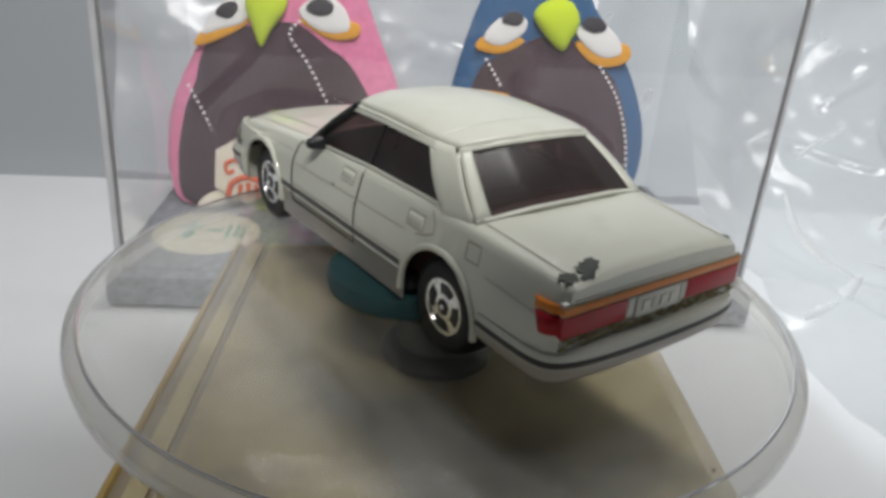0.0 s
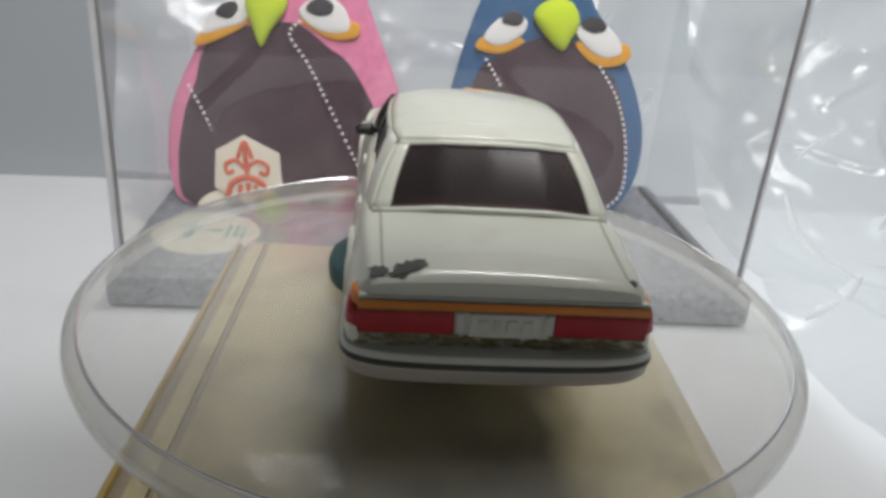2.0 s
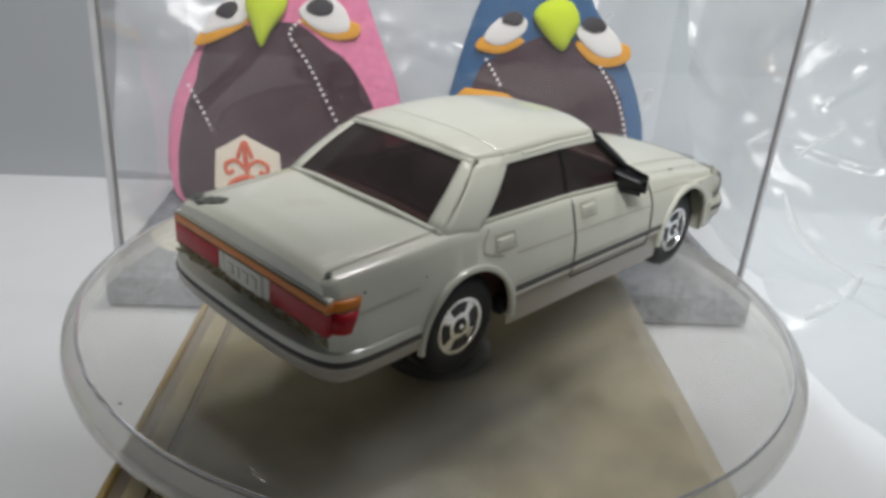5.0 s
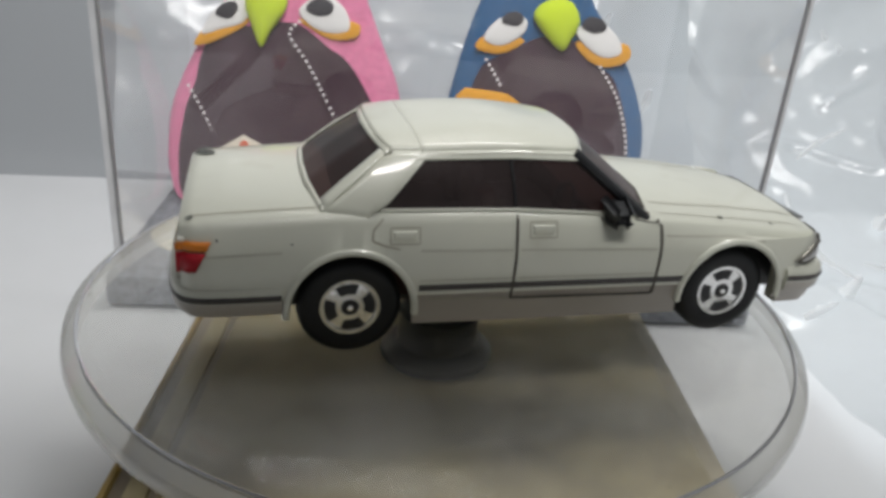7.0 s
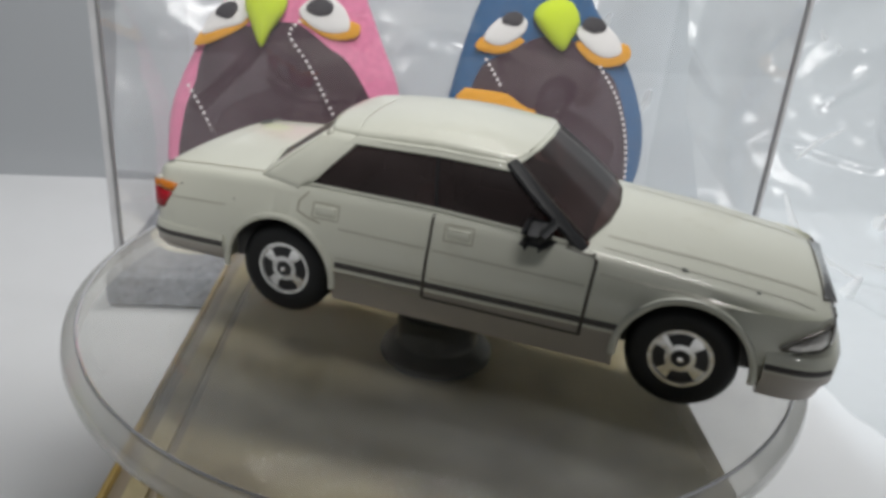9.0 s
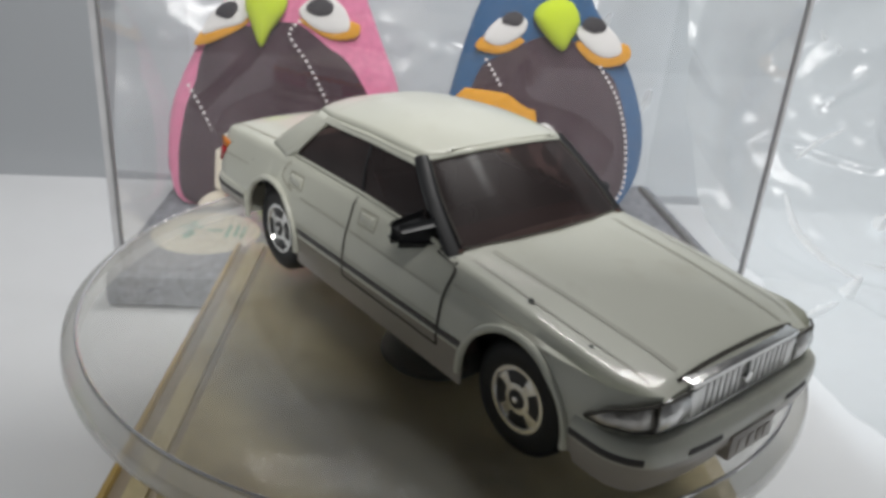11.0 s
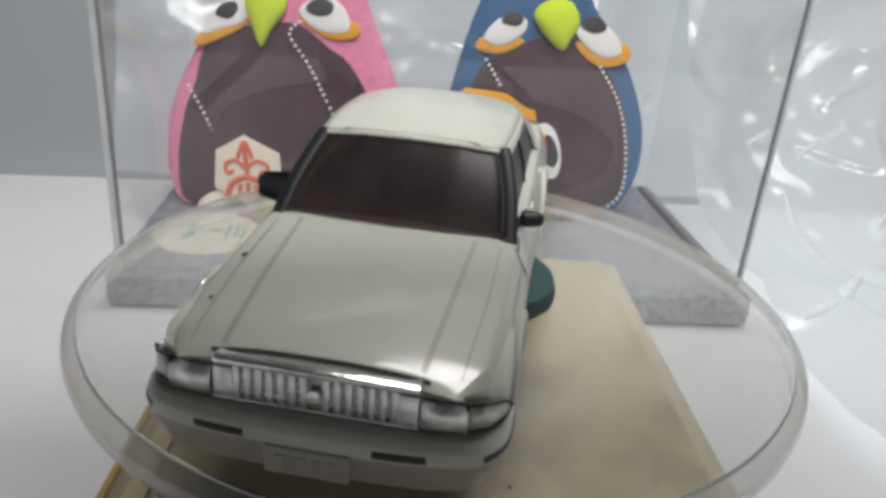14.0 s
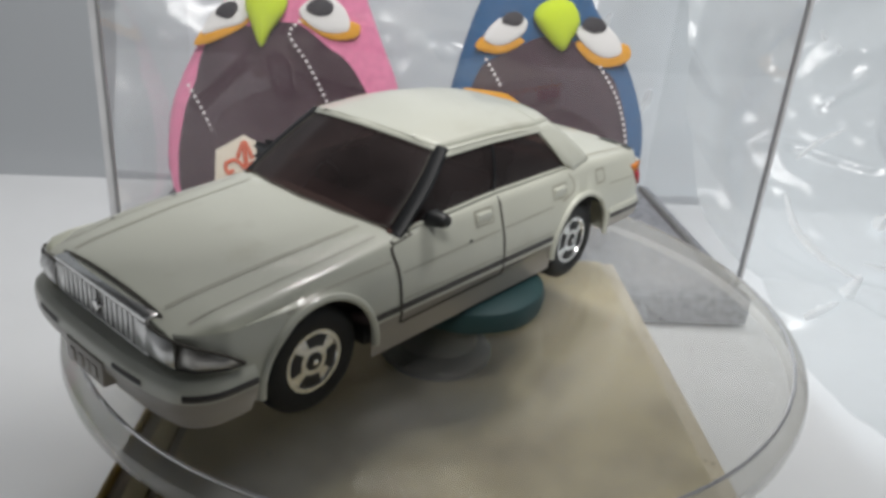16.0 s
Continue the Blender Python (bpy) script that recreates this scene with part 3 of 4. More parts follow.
# stripes, panel lines, handles on the sides
for s in (-1, 1):
    bm = bmesh.new()
    for a, b in ((-6.9, 23.3),):
        ribbon(bm, dense([(a, 2.55), (b, 2.45)], 0.5), 0.7, on_side(s, 0.06))
    part("side_stripe", bm, TRIM, car, "dark rubbing strip", shift=UP)
    bm = bmesh.new()
    ribbon(bm, dense([(3.4, 9.8), (3.35, 6.2), (3.1, 1.0)]), 0.32, on_side(s, 0.07))
    ribbon(bm, dense([(17.0, 9.1), (19.8, 8.75), (20.1, 8.2), (19.9, 5), (19.6, 0.7)]), 0.36, on_side(s, 0.07))
    ribbon(bm, dense([(19.6, 0.75), (3.1, 0.95)]), 0.26, on_side(s, 0.07))
    part("door_gap", bm, GRIME, car, "dark door gap", shift=UP)
    bm = bmesh.new()
    ribbon(bm, dense([(3.1, 0.95), (-6.0, 1.2)]), 0.22, on_side(s, 0.07))
    ribbon(bm, dense([(-10.6, 9.7), (-11.6, 8.6), (-11.7, 7.6), (-10.6, 7.1), (-8.9, 6.7)]), 0.22, on_side(s, 0.05))
    part("crease_grime", bm, GRIME_SOFT, car, "soft grime along the creases", shift=UP)
    # shade of the side creases, put into the colour of flat strips
    bm = bmesh.new()
    for line in ([(-6.8, 6.5), (3.0, 6.35)], [(3.8, 6.35), (19.4, 6.0)], [(-28.0, 6.3), (-20.5, 6.6)], [(20.6, 7.3), (29.0, 7.05), (37.0, 5.9)], [(-6.8, 3.35), (3.0, 3.3)], [(3.8, 3.3), (19.4, 3.25)]):
        ribbon(bm, dense(line), 0.22, on_side(s, 0.045))
    part("body_crease_shade", bm, FAINT, car, "faint grey strip painted for shade along the side crease", shift=UP)
    for hx, hz in ((-8.4, 8.0), (6.3, 8.3)):
        bm = bmesh.new()
        y = side_y(hx, hz) * s
        box(bm, hx - 1.2, hx + 1.2, y - 0.25, y + 0.25, hz - 0.5, hz + 0.5, 0.15)
        hd = part("door_handle", bm, PAINT, car, shift=UP)
        bm = bmesh.new()
        ring = [(hx - 1.5, hz - 0.8), (hx + 1.5, hz - 0.8), (hx + 1.5, hz + 0.8), (hx - 1.5, hz + 0.8), (hx - 1.5, hz - 0.8)]
        ribbon(bm, dense(ring, 0.4), 0.14, on_side(s, 0.05))
        part("handle_recess", bm, GRIME_SOFT, car, "grimy handle outline", shift=UP)
bm = bmesh.new()
ribbon(bm, dense([(-19.2, 7.2), (-17.2, 7.2), (-17.0, 8.9), (-19.0, 8.9), (-19.2, 7.2)], 0.4), 0.2, on_side(1, 0.05))
part("fuel_flap", bm, GRIME_SOFT, car, "square fuel flap outline", shift=UP)

# lines of bonnet and boot lid
for s in (-1, 1):
    for name, line, w in (("boot_gap", [(-28.7, 10.7 * s), (-17.5, 11.0 * s), (-15.9, 11.2 * s)], 0.24), ("bonnet_gap", [(20.5, 11.0 * s), (30, 11.0 * s), (40.2, 10.4 * s)], 0.2)):
        bm = bmesh.new()
        ribbon(bm, dense(line), w, on_top(0.05))
        part(name, bm, GRIME_SOFT if name == "boot_gap" else FAINT, car, "grimy panel gap", shift=UP)
    # the bonnet crease's soft shade, painted as a flat strip
    bm = bmesh.new()
    ribbon(bm, dense([(20.5, 8.6 * s), (30, 8.2 * s), (40.5, 7.6 * s)]), 0.5, on_top(0.045))
    part("bonnet_crease_shade", bm, FAINT, car, "faint grey strip painted for shade along the bonnet crease", shift=UP)
bm = bmesh.new()
ribbon(bm, dense([(41.2, -8.3), (41.2, 8.3)]), 0.3, on_top(0.06))
part("bonnet_edge", bm, GRIME, car, "dark bonnet front edge", shift=UP)

# rear lamps and plate
REAR = -30.05


def rear_piece(name, y0, y1, z0, z1, mat, deep=0.25, label="", parent=None):
    bm = bmesh.new()
    box(bm, REAR - deep, REAR + 0.6, y0, y1, z0, z1, 0.12)
    return part(name, bm, mat, parent or car, label, shift=UP)


rear_piece("lamp_panel", -12.6, 12.6, 4.2, 8.0, WHITE_LENS, 0.1)
rear_piece("amber_strip", -12.7, 12.7, 6.82, 7.66, AMBER, 0.32, "amber lamp strip across the tail")
for s in (-1, 1):
    rear_piece("tail_lamp", min(s * 4.4, s * 12.7), max(s * 4.4, s * 12.7), 4.55, 6.7, RED, 0.3, "red tail lamp")
    rear_piece("reversing_lamp", min(s * 3.5, s * 4.3), max(s * 3.5, s * 4.3), 4.6, 6.6, WHITE_LENS, 0.26)
    for nm, z0, z1, mat in (("tail_lamp", 4.9, 6.7, RED), ("amber_lamp", 6.85, 7.7, AMBER)):
        bm = bmesh.new()
        zs3 = (z0, (z0 + z1) / 2, z1)
        g = []
        for f in (0.0, 0.2, 0.4, 0.6, 0.8, 1.0):
            row = []
            for z in zs3:
                x = -30.0 + f * (1.5 + 1.5 * (z - 4.9) / 2.8)
                row.append(bm.verts.new((x, s * (side_y(x, z) + 0.12), z)))
            g.append(row)
        for a, b in zip(g, g[1:]):
            for j in (0, 1):
                bm.faces.new((a[j], a[j + 1], b[j + 1], b[j]))
        thick(part(nm, bm, mat, car, "wrap-round side of the rear lamp", shift=UP), 0.3)
bm = bmesh.new()
for y0, z0, y1, z1 in ((-12.7, 6.78, 12.7, 6.78), (-12.7, 7.66, 12.7, 7.66), (-12.6, 4.48, -4.4, 4.48), (4.4, 4.48, 12.6, 4.48)):
    tube(bm, [(REAR - 0.22, y0, z0), (REAR - 0.24, y1, z1)], 0.08, 6)
part("lamp_outline", bm, GRIME_BROWN, car, "dark grimy outline of the rear lamps", shift=UP)
plate_ob = rear_piece("number_plate", -3.1, 3.1, 4.35, 6.65, WHITE_LENS, 0.35, "raised white number plate")
for y, w in ((-2.0, 0.9), (-0.6, 0.9), (0.7, 0.5), (1.9, 0.9)):
    bm = bmesh.new()
    box(bm, REAR - 0.5, REAR - 0.33, y - w / 2, y + w / 2, 4.95, 6.1, 0.05)
    part("plate_bar", bm, PAINT, plate_ob, shift=UP)
bm = bmesh.new()
rng = random.Random(8)
for k in range(150):
    y, z = rng.uniform(-12.4, 12.4), 3.5 + abs(rng.gauss(0, 0.45))
    r = rng.uniform(0.12, 0.4)
    vs = [bm.verts.new((REAR - 0.06 - 0.002 * k, y + r * 1.8 * math.cos(a), z + r * 0.6 * math.sin(a))) for a in [i * 1.0472 + rng.uniform(-0.3, 0.3) for i in range(6)]]
    bm.faces.new(vs)
tagged(part("tail_grime", bm, GRIME_BROWN, car, "brown grime below the lamps", shift=UP), kind="stuff")

# worn chips where the metal shows
def chip(c, place, r, seed, n=9):
    bm = bmesh.new()
    g = random.Random(seed)
    vs = [bm.verts.new(place(c[0] + r[0] * g.uniform(0.55, 1.15) * math.cos(2 * math.pi * k / n), c[1] + r[1] * g.uniform(0.55, 1.15) * math.sin(2 * math.pi * k / n))) for k in range(n)]
    mid = bm.verts.new(place(*c))
    for k in range(n):
        bm.faces.new((vs[k], vs[(k + 1) % n], mid))
    part("paint_chip", bm, BARE, car, "chip showing bare grey metal", shift=UP)


chip((-28.6, 11.0), on_top(0.13), (1.0, 1.1), 1, 15)
chip((-28.5, 8.7), on_top(0.14), (1.1, 1.3), 2, 17)
chip((-27.8, 7.6), on_top(0.15), (0.8, 0.9), 3, 13)
chip((-29.2, 9.5), on_top(0.12), (0.35, 0.9), 4)
chip((-29.0, -11.2), on_top(0.13), (0.4, 0.4), 5)
chip((28.2, -11.2), on_top(0.13), (0.4, 0.3), 6)
chip((35.0, -11.2), on_top(0.06), (0.3, 0.25), 7)
chip((-19.5, 7.4), on_side(-1, 0.06), (0.15, 0.12), 8)
chip((9.0, 6.4), on_side(1, 0.06), (0.35, 0.22), 9)
chip((-26.5, 7.8), on_side(-1, 0.06), (0.18, 0.15), 10)

# front: grille, headlamps, plate
FX = 42.35


def lean(bm):
    """The grille's face leans back towards its top."""
    for v in bm.verts:
        if v.co.x > 41.5:
            v.co.x -= 0.04 * (v.co.z - 3.6)


bm = bmesh.new()
box(bm, 40.4, FX - 0.25, -7.7, 7.7, 3.6, 6.5, 0.1)
lean(bm)
grille = part("grille", bm, GREY_METAL, car, "chrome grille with upright bars", shift=UP)
bm = bmesh.new()
box(bm, 40.4, FX + 0.05, -7.8, 7.8, 6.45, 7.05, 0.22)
part("grille_top_bar", bm, CHROME, grille, shift=UP)
bm = bmesh.new()
box(bm, 40.8, FX + 0.05, -7.8, 7.8, 3.45, 3.75, 0.12)
part("grille_bottom_bar", bm, CHROME, grille, shift=UP)
for k in range(15):
    y = -6.0 + 12.0 * k / 14
    if abs(y) < 0.3:
        continue
    bm = bmesh.new()
    box(bm, 41.0, FX, y - 0.25, y + 0.25, 3.65, 6.5, 0.08)
    lean(bm)
    part("grille_bar", bm, SILVER, grille, shift=UP)
bm = bmesh.new()
for k in range(3):
    box(bm, 41.0, FX - 0.16, -6.1, 6.1, 4.3 + 0.65 * k, 4.4 + 0.65 * k)
lean(bm)
part("grille_mesh", bm, CHROME, grille, shift=UP)
bm = bmesh.new()
lathe(bm, [(0.01, FX + 0.35), (0.5, FX + 0.3), (0.6, FX)], axis="y", steps=20)
for v in bm.verts:
    v.co = Vector((v.co.y, v.co.x, v.co.z + 5.1))
part("grille_badge", bm, CHROME, grille, shift=UP)
for s in (-1, 1):
    bm = bmesh.new()
    box(bm, 41.0, FX + 0.08, s * 7.0 - 0.75, s * 7.0 + 0.75, 3.7, 6.3, 0.1)
    lean(bm)
    part("grille_end", bm, SILVER, grille, shift=UP)
    bm = bmesh.new()
    pts = [(42.15, 7.9), (42.1, 9.6), (41.85, 11.2), (41.0, 12.7), (39.1, 13.85), (37.6, 14.15)]
    for nm, i0, i1, mat, lab in (("headlamp", 0, 2, SILVER, "silver-painted headlamp lens"), ("corner_lamp", 2, 5, LENS_CHROME, "chrome corner lamp wrapping round the wing")):
        g = []
        for i in range(i0, i1 + 1):
            x, y = pts[i]
            hi, lo = (6.25, 6.2, 6.1, 5.8, 5.0, 3.9)[i], 3.75 + 0.03 * i
            n = Vector((1.0, s * (0.05, 0.1, 0.3, 0.8, 1.2, 1.5)[i], 0)).normalized()
            row = []
            for k in range(7):
                q = k / 6
                bulge = (0.5 if i0 == 0 else 0.2) * math.sin(math.pi * min(1.0, 0.12 + q * 0.8)) * min(1.0, (hi - lo) / 1.5) - 0.2 * q * q
                p = Vector((x, s * y, lo + (hi - lo) * q)) + n * (bulge - 0.12)
                row.append(bm.verts.new(p))
            g.append(row)
        for a, b in zip(g, g[1:]):
            for j in range(6):
                bm.faces.new((a[j], a[j + 1], b[j + 1], b[j]))
        thick(part(nm, bm, mat, car, lab, shift=UP), 0.3)
        bm = bmesh.new()
    bm.free()
    bm = bmesh.new()
    tube(bm, [(x + 0.08, s * (y + 0.05), (6.35, 6.3, 6.2, 5.95, 5.15, 3.95)[i]) for i, (x, y) in enumerate(pts)], 0.14, 6)
    tube(bm, [(x + 0.1, s * (y + 0.05), 3.73 + 0.03 * i) for i, (x, y) in enumerate(pts)], 0.1, 6)
    tube(bm, [(pts[2][0] + 0.1, s * (pts[2][1] + 0.02), 3.8), (pts[2][0] + 0.12, s * (pts[2][1] + 0.02), 6.1)], 0.12, 6)
    part("headlamp_line", bm, GRIME, car, shift=UP)
bm = bmesh.new()
box(bm, 42.6, 44.2, -3.3, 3.3, -1.0, 1.5, 0.25)
fp = part("front_plate", bm, LOW_GREY, car, "raised number plate", shift=UP)
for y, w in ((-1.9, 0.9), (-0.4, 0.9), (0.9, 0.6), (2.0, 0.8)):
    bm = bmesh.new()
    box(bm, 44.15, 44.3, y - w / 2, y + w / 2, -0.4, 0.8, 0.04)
    part("plate_bar", bm, LOW_GREY, fp, shift=UP)

# door mirrors
for s in (-1, 1):
    bm = bmesh.new()
    pts = [(14.6, 11.6, 9.5), (14.4, 12.6, 9.9), (14.0, 13.6, 10.1)]
    tube(bm, [(x, s * y, z) for x, y, z in pts], 0.5, 8)
    cube = bmesh.ops.create_cube(bm, size=1.0)
    for v in cube["verts"]:
        far = v.co.y > 0
        v.co = Vector((14.4 + v.co.x * (1.4 if far else 2.0) + (-0.25 if far else 0.0), s * (13.5 + v.co.y * 2.5), 10.1 + v.co.z * (1.2 if far else 1.75)))
    bmesh.ops.bevel(bm, geom=list({e for v in cube["verts"] for e in v.link_edges}), offset=0.6, segments=4, affect="EDGES", profile=0.5)
    part("door_mirror", bm, BLACK, car, "black door mirror", shift=UP)


def wheels():
    for wx in WHEEL_X:
        for s in (-1, 1):
            y = 12.75
            bm = bmesh.new()
            prof = [(3.0, 0.0), (3.3, 0.16), (4.4, 0.2), (5.0, 0.0), (5.35, -0.4), (HUB, -1.0), (HUB, -3.6), (5.2, -4.1), (3.0, -4.2)]
            lathe(bm, prof, axis="y", steps=56)
            for v in bm.verts:
                v.co = Vector((v.co.x + wx, s * (v.co.y + y), v.co.z))
            wheel = part("wheel", bm, RUBBER, car, "black plastic tyre on a chrome rim", shift=UP)
            bm = bmesh.new()
            lathe(bm, [(3.12, 0.0), (3.1, 0.14), (2.75, 0.14), (2.65, -0.05), (1.3, 0.1), (0.01, 0.15)], axis="y", steps=48)
            for v in bm.verts:
                v.co = Vector((v.co.x + wx, s * (v.co.y + y), v.co.z))
            part("rim", bm, CHROME, wheel, "chrome rim", shift=UP)
            for k in range(4):
                bm = bmesh.new()
                inner, outer = [], []
                for j in range(9):
                    a = k * math.pi / 2 + math.radians(-29 + 58 * j / 8) + 0.15
                    inner.append(bm.verts.new((wx + 1.5 * math.cos(a), s * (y + 0.15), 1.5 * math.sin(a))))
                    outer.append(bm.verts.new((wx + 2.6 * math.cos(a), s * (y + 0.03), 2.6 * math.sin(a))))
                for j in range(8):
                    bm.faces.new((inner[j], inner[j + 1], outer[j + 1], outer[j]))
                part("rim_slot", bm, BLACK, wheel, "black slot", shift=UP)
            bm = bmesh.new()
            lathe(bm, [(0.01, 0.2), (0.85, 0.2), (0.95, 0.08)], axis="y", steps=24)
            for v in bm.verts:
                v.co = Vector((v.co.x + wx, s * (v.co.y + y), v.co.z))
            part("hub_cap", bm, BLACK, wheel, shift=UP)
            bm = bmesh.new()
            lathe(bm, [(0.01, 0.45), (0.3, 0.4), (0.36, 0.1)], axis="y", steps=16)
            for v in bm.verts:
                v.co = Vector((v.co.x + wx, s * (v.co.y + y), v.co.z))
            part("axle_pin", bm, CHROME, wheel, shift=UP)


wheels()

# ---- the filming camera on a small tripod, unseen: added to block the room lamp near it; shows darkly in the case's pane ----
film_camera = tagged(new("compact_camera"), "unseen black compact camera on a small tripod, sized to shade the turntable front", "camera")
film_camera.matrix_world = look(EYE, AIM, 4.645)
bm = bmesh.new()
# body height and width are set by the shade it should throw
box(bm, -50, 56, -31, 62, 27, 58, 4.0)
part("camera_body", bm, BLACK, film_camera)
bm = bmesh.new()
lathe(bm, [(15.5, 5.0), (17.0, 4.0), (18.0, 6.0), (18.0, 14.0), (21.0, 15.0), (21.5, 27.5)], steps=48)
part("lens_barrel", bm, BLACK, film_camera, "ringed lens barrel")
bm = bmesh.new()
lathe(bm, [(0.01, 61.8), (5.0, 61.8), (5.4, 62.6), (5.4, 65.0), (4.8, 65.6), (0.01, 65.6)], axis="y", steps=24, centre=(-36, 0, 40))
part("shutter_button", bm, BLACK, film_camera)
to_local = film_camera.matrix_world.inverted()
for fx, fy in ((-62, -98), (62, -104), (0, -170)):
    bm = bmesh.new()
    foot = to_local @ Vector((fx * MM, fy * MM, 0.0025)) / MM
    tube(bm, [(-4, -30, 40), tuple(foot)], 2.6, 10)
    part("tripod_leg", bm, BLACK, film_camera)


# ---- clear display case with a grey felt base ----
case = tagged(new("display_case"), "clear acrylic display case on a grey felt-covered base", "display case")
FELT = 6.0


def case_box(name, u0, u1, w0, w1, z0, z1, mat, label="", bevel=0.0, smooth=35.0):
    bm = bmesh.new()
    box(bm, u0, u1, w0, w1, z0, z1, bevel)
    for v in bm.verts:
        v.co = Vector(turned(*v.co))
    return part(name, bm, mat, case, label, smooth)


case_box("felt_base", 0, 121.3, 0, 66, 0, FELT, FELT_GREY, "grey fuzzy felt base", 0.6)
U0, U1, W0, W1, TOP = 1.8, 119.6, 2.5, 64.0, 112.0


def case_pane(name, corners, mat, label=""):
    bm = bmesh.new()
    bm.faces.new([bm.verts.new(turned(*c)) for c in corners])
    return part(name, bm, mat, case, label, 0)


panes = [case_pane("front_pane", [(U0 + 1, W0, FELT), (U1 - 1, W0, FELT), (U1 - 1, W0, TOP), (U0 + 1, W0, TOP)], CASE_PANE, "thin clear front pane with a hazy sheen"),
         case_pane("side_pane", [(U0, W0 + 1, FELT), (U0, W1, FELT), (U0, W1, TOP), (U0, W0 + 1, TOP)], CASE_SIDE),
         case_pane("side_pane", [(U1, W0 + 1, FELT), (U1, W1, FELT), (U1, W1, TOP), (U1, W0 + 1, TOP)], CASE_SIDE),
         case_pane("top_pane", [(U0, W0, TOP), (U1, W0, TOP), (U1, W1, TOP), (U0, W1, TOP)], CASE_SIDE)]
for p in panes:
    p.visible_shadow = False
for u0, u1, k, kw in ((U0 - 0.4, U0 + 0.8, U0 + 0.84, 0.36), (U1 - 0.7, U1, U1 - 0.98, 0.24)):
    case_box("case_corner", u0, u1, W0 - 0.05, W0 + 1.0, FELT, TOP, CASE_EDGE, "polished clear corner", 0.2)
    case_box("case_seam", k, k + kw, W0 - 0.02, W0 + 1.0, FELT, TOP, SEAM, "dark seam of the case corner", 0.1)
case_box("bottom_rail", U1 - 2.2, U1 - 1.2, W0 + 2, W1 - 2, FELT, FELT + 1.2, BARE, "dark bottom seam", 0.2)

sticker = tagged(new("sticker"), "round cream sticker with green printed bars on the felt", "sticker")
bm = bmesh.new()
lathe(bm, [(0.01, 0.25), (10.6, 0.25), (10.8, 0.0)], steps=48)
part("disc", bm, STICKER, sticker)
bm = bmesh.new()
for x0, x1, y0, y1 in ((-4, -2.6, -4, 5), (-6, -1, 1.5, 2.6), (-5, -2, -2, -1), (0.0, 3.0, 0.2, 1.2), (4, 4.8, -3, 3.5), (5.6, 6.4, -2, 3.5), (7, 7.7, -3, 3)):
    box(bm, x0, x1, y0, y1, 0.2, 0.32)
part("printed_bars", bm, GREEN_INK, sticker, "green printed bars", 0)
sticker.location = (-0.049, 0.0555, FELT * MM)
sticker.rotation_euler = (0, 0, YAW)


# ---- felt bird dolls in the case: u along the case, z up, each one plain mesh ----
def pillow(bm, outline, front, swell, mat, n=5, back=0.6, sharp=False):
    """A padded flat shape from an outline of (u, z); front is its depth toward the viewer."""
    pts = spline([(p[0], p[1], 0) for p in outline], n)
    if sharp:
        ring = [Vector((p[0], p[1], 0)) for p in outline]
        pts = [a.lerp(b, k / n) for a, b in zip(ring, ring[1:] + ring[:1]) for k in range(n)]
    c = sum(pts, Vector()) / len(pts)
    rings = []
    for k, sc in ((0, 1.0), (1, 0.985), (2, 0.93), (3, 0.8), (4, 0.55), (5, 0.25)):
        d = 0 if k == 0 else swell * math.sqrt(1 - ((sc - 0.0) ** 2.4))
        rings.append([bm.verts.new((c.x + (p.x - c.x) * sc, (-front - d) if k else -front + back, c.y + (p.y - c.y) * sc)) for p in pts])
    m = len(pts)
    for a, b in zip(rings, rings[1:]):
        for i in range(m):
            bm.faces.new((a[i], a[(i + 1) % m], b[(i + 1) % m], b[i])).material_index = mat
    bm.faces.new(rings[-1]).material_index = mat
    bm.faces.new(rings[0][::-1]).material_index = mat


def stitches(bm, line, y, mat, gap=1.15):
    pts = spline([(p[0], p[1], 0) for p in line], 24, closed=False)
    last = None
    for p in pts:
        if last is None or (p - last).length > gap:
            last = p
            bmesh_mat = Matrix.Translation((p.x, y, p.y)) @ Matrix.Diagonal((0.40, 0.28, 0.40, 1))
            r = bmesh.ops.create_icosphere(bm, subdivisions=1, radius=1.0, matrix=bmesh_mat)
            for f in {f for v in r["verts"] for f in v.link_faces}:
                f.material_index = mat


BIRD_W = 37.0


def bird(name, label, felt, shapes):
    bm = bmesh.new()
    mats = [felt, PLUM, LIME, ORANGE, EYE_WHITE, EYE_DARK, THREAD, PATCH, PATCH_RED]
    for kind, data, mat, front, swell in shapes:
        if kind == "pillow":
            pillow(bm, data, mat, front, swell)
        elif kind == "patch":
            pillow(bm, data, mat, front, swell, sharp=True)
        elif kind == "stitch":
            stitches(bm, data, -front, mat)
        elif kind == "rod":
            pts = spline([(p[0], p[1], 0) for p in data], 8, closed=False)
            tube(bm, [(p.x, -front, p.y) for p in pts], swell, 6, mat, 1.0)
    for v in bm.verts:
        u, d, z = v.co
        up = z - 6.0
        v.co = Vector(turned(52 + (u + 5.27 - 52) * (1 + up * 0.0019), BIRD_W + d + up * 0.32, 6.0 + up * 0.945))
    return tagged(finish(name, bm, mats, smooth=50), label, "felt doll")


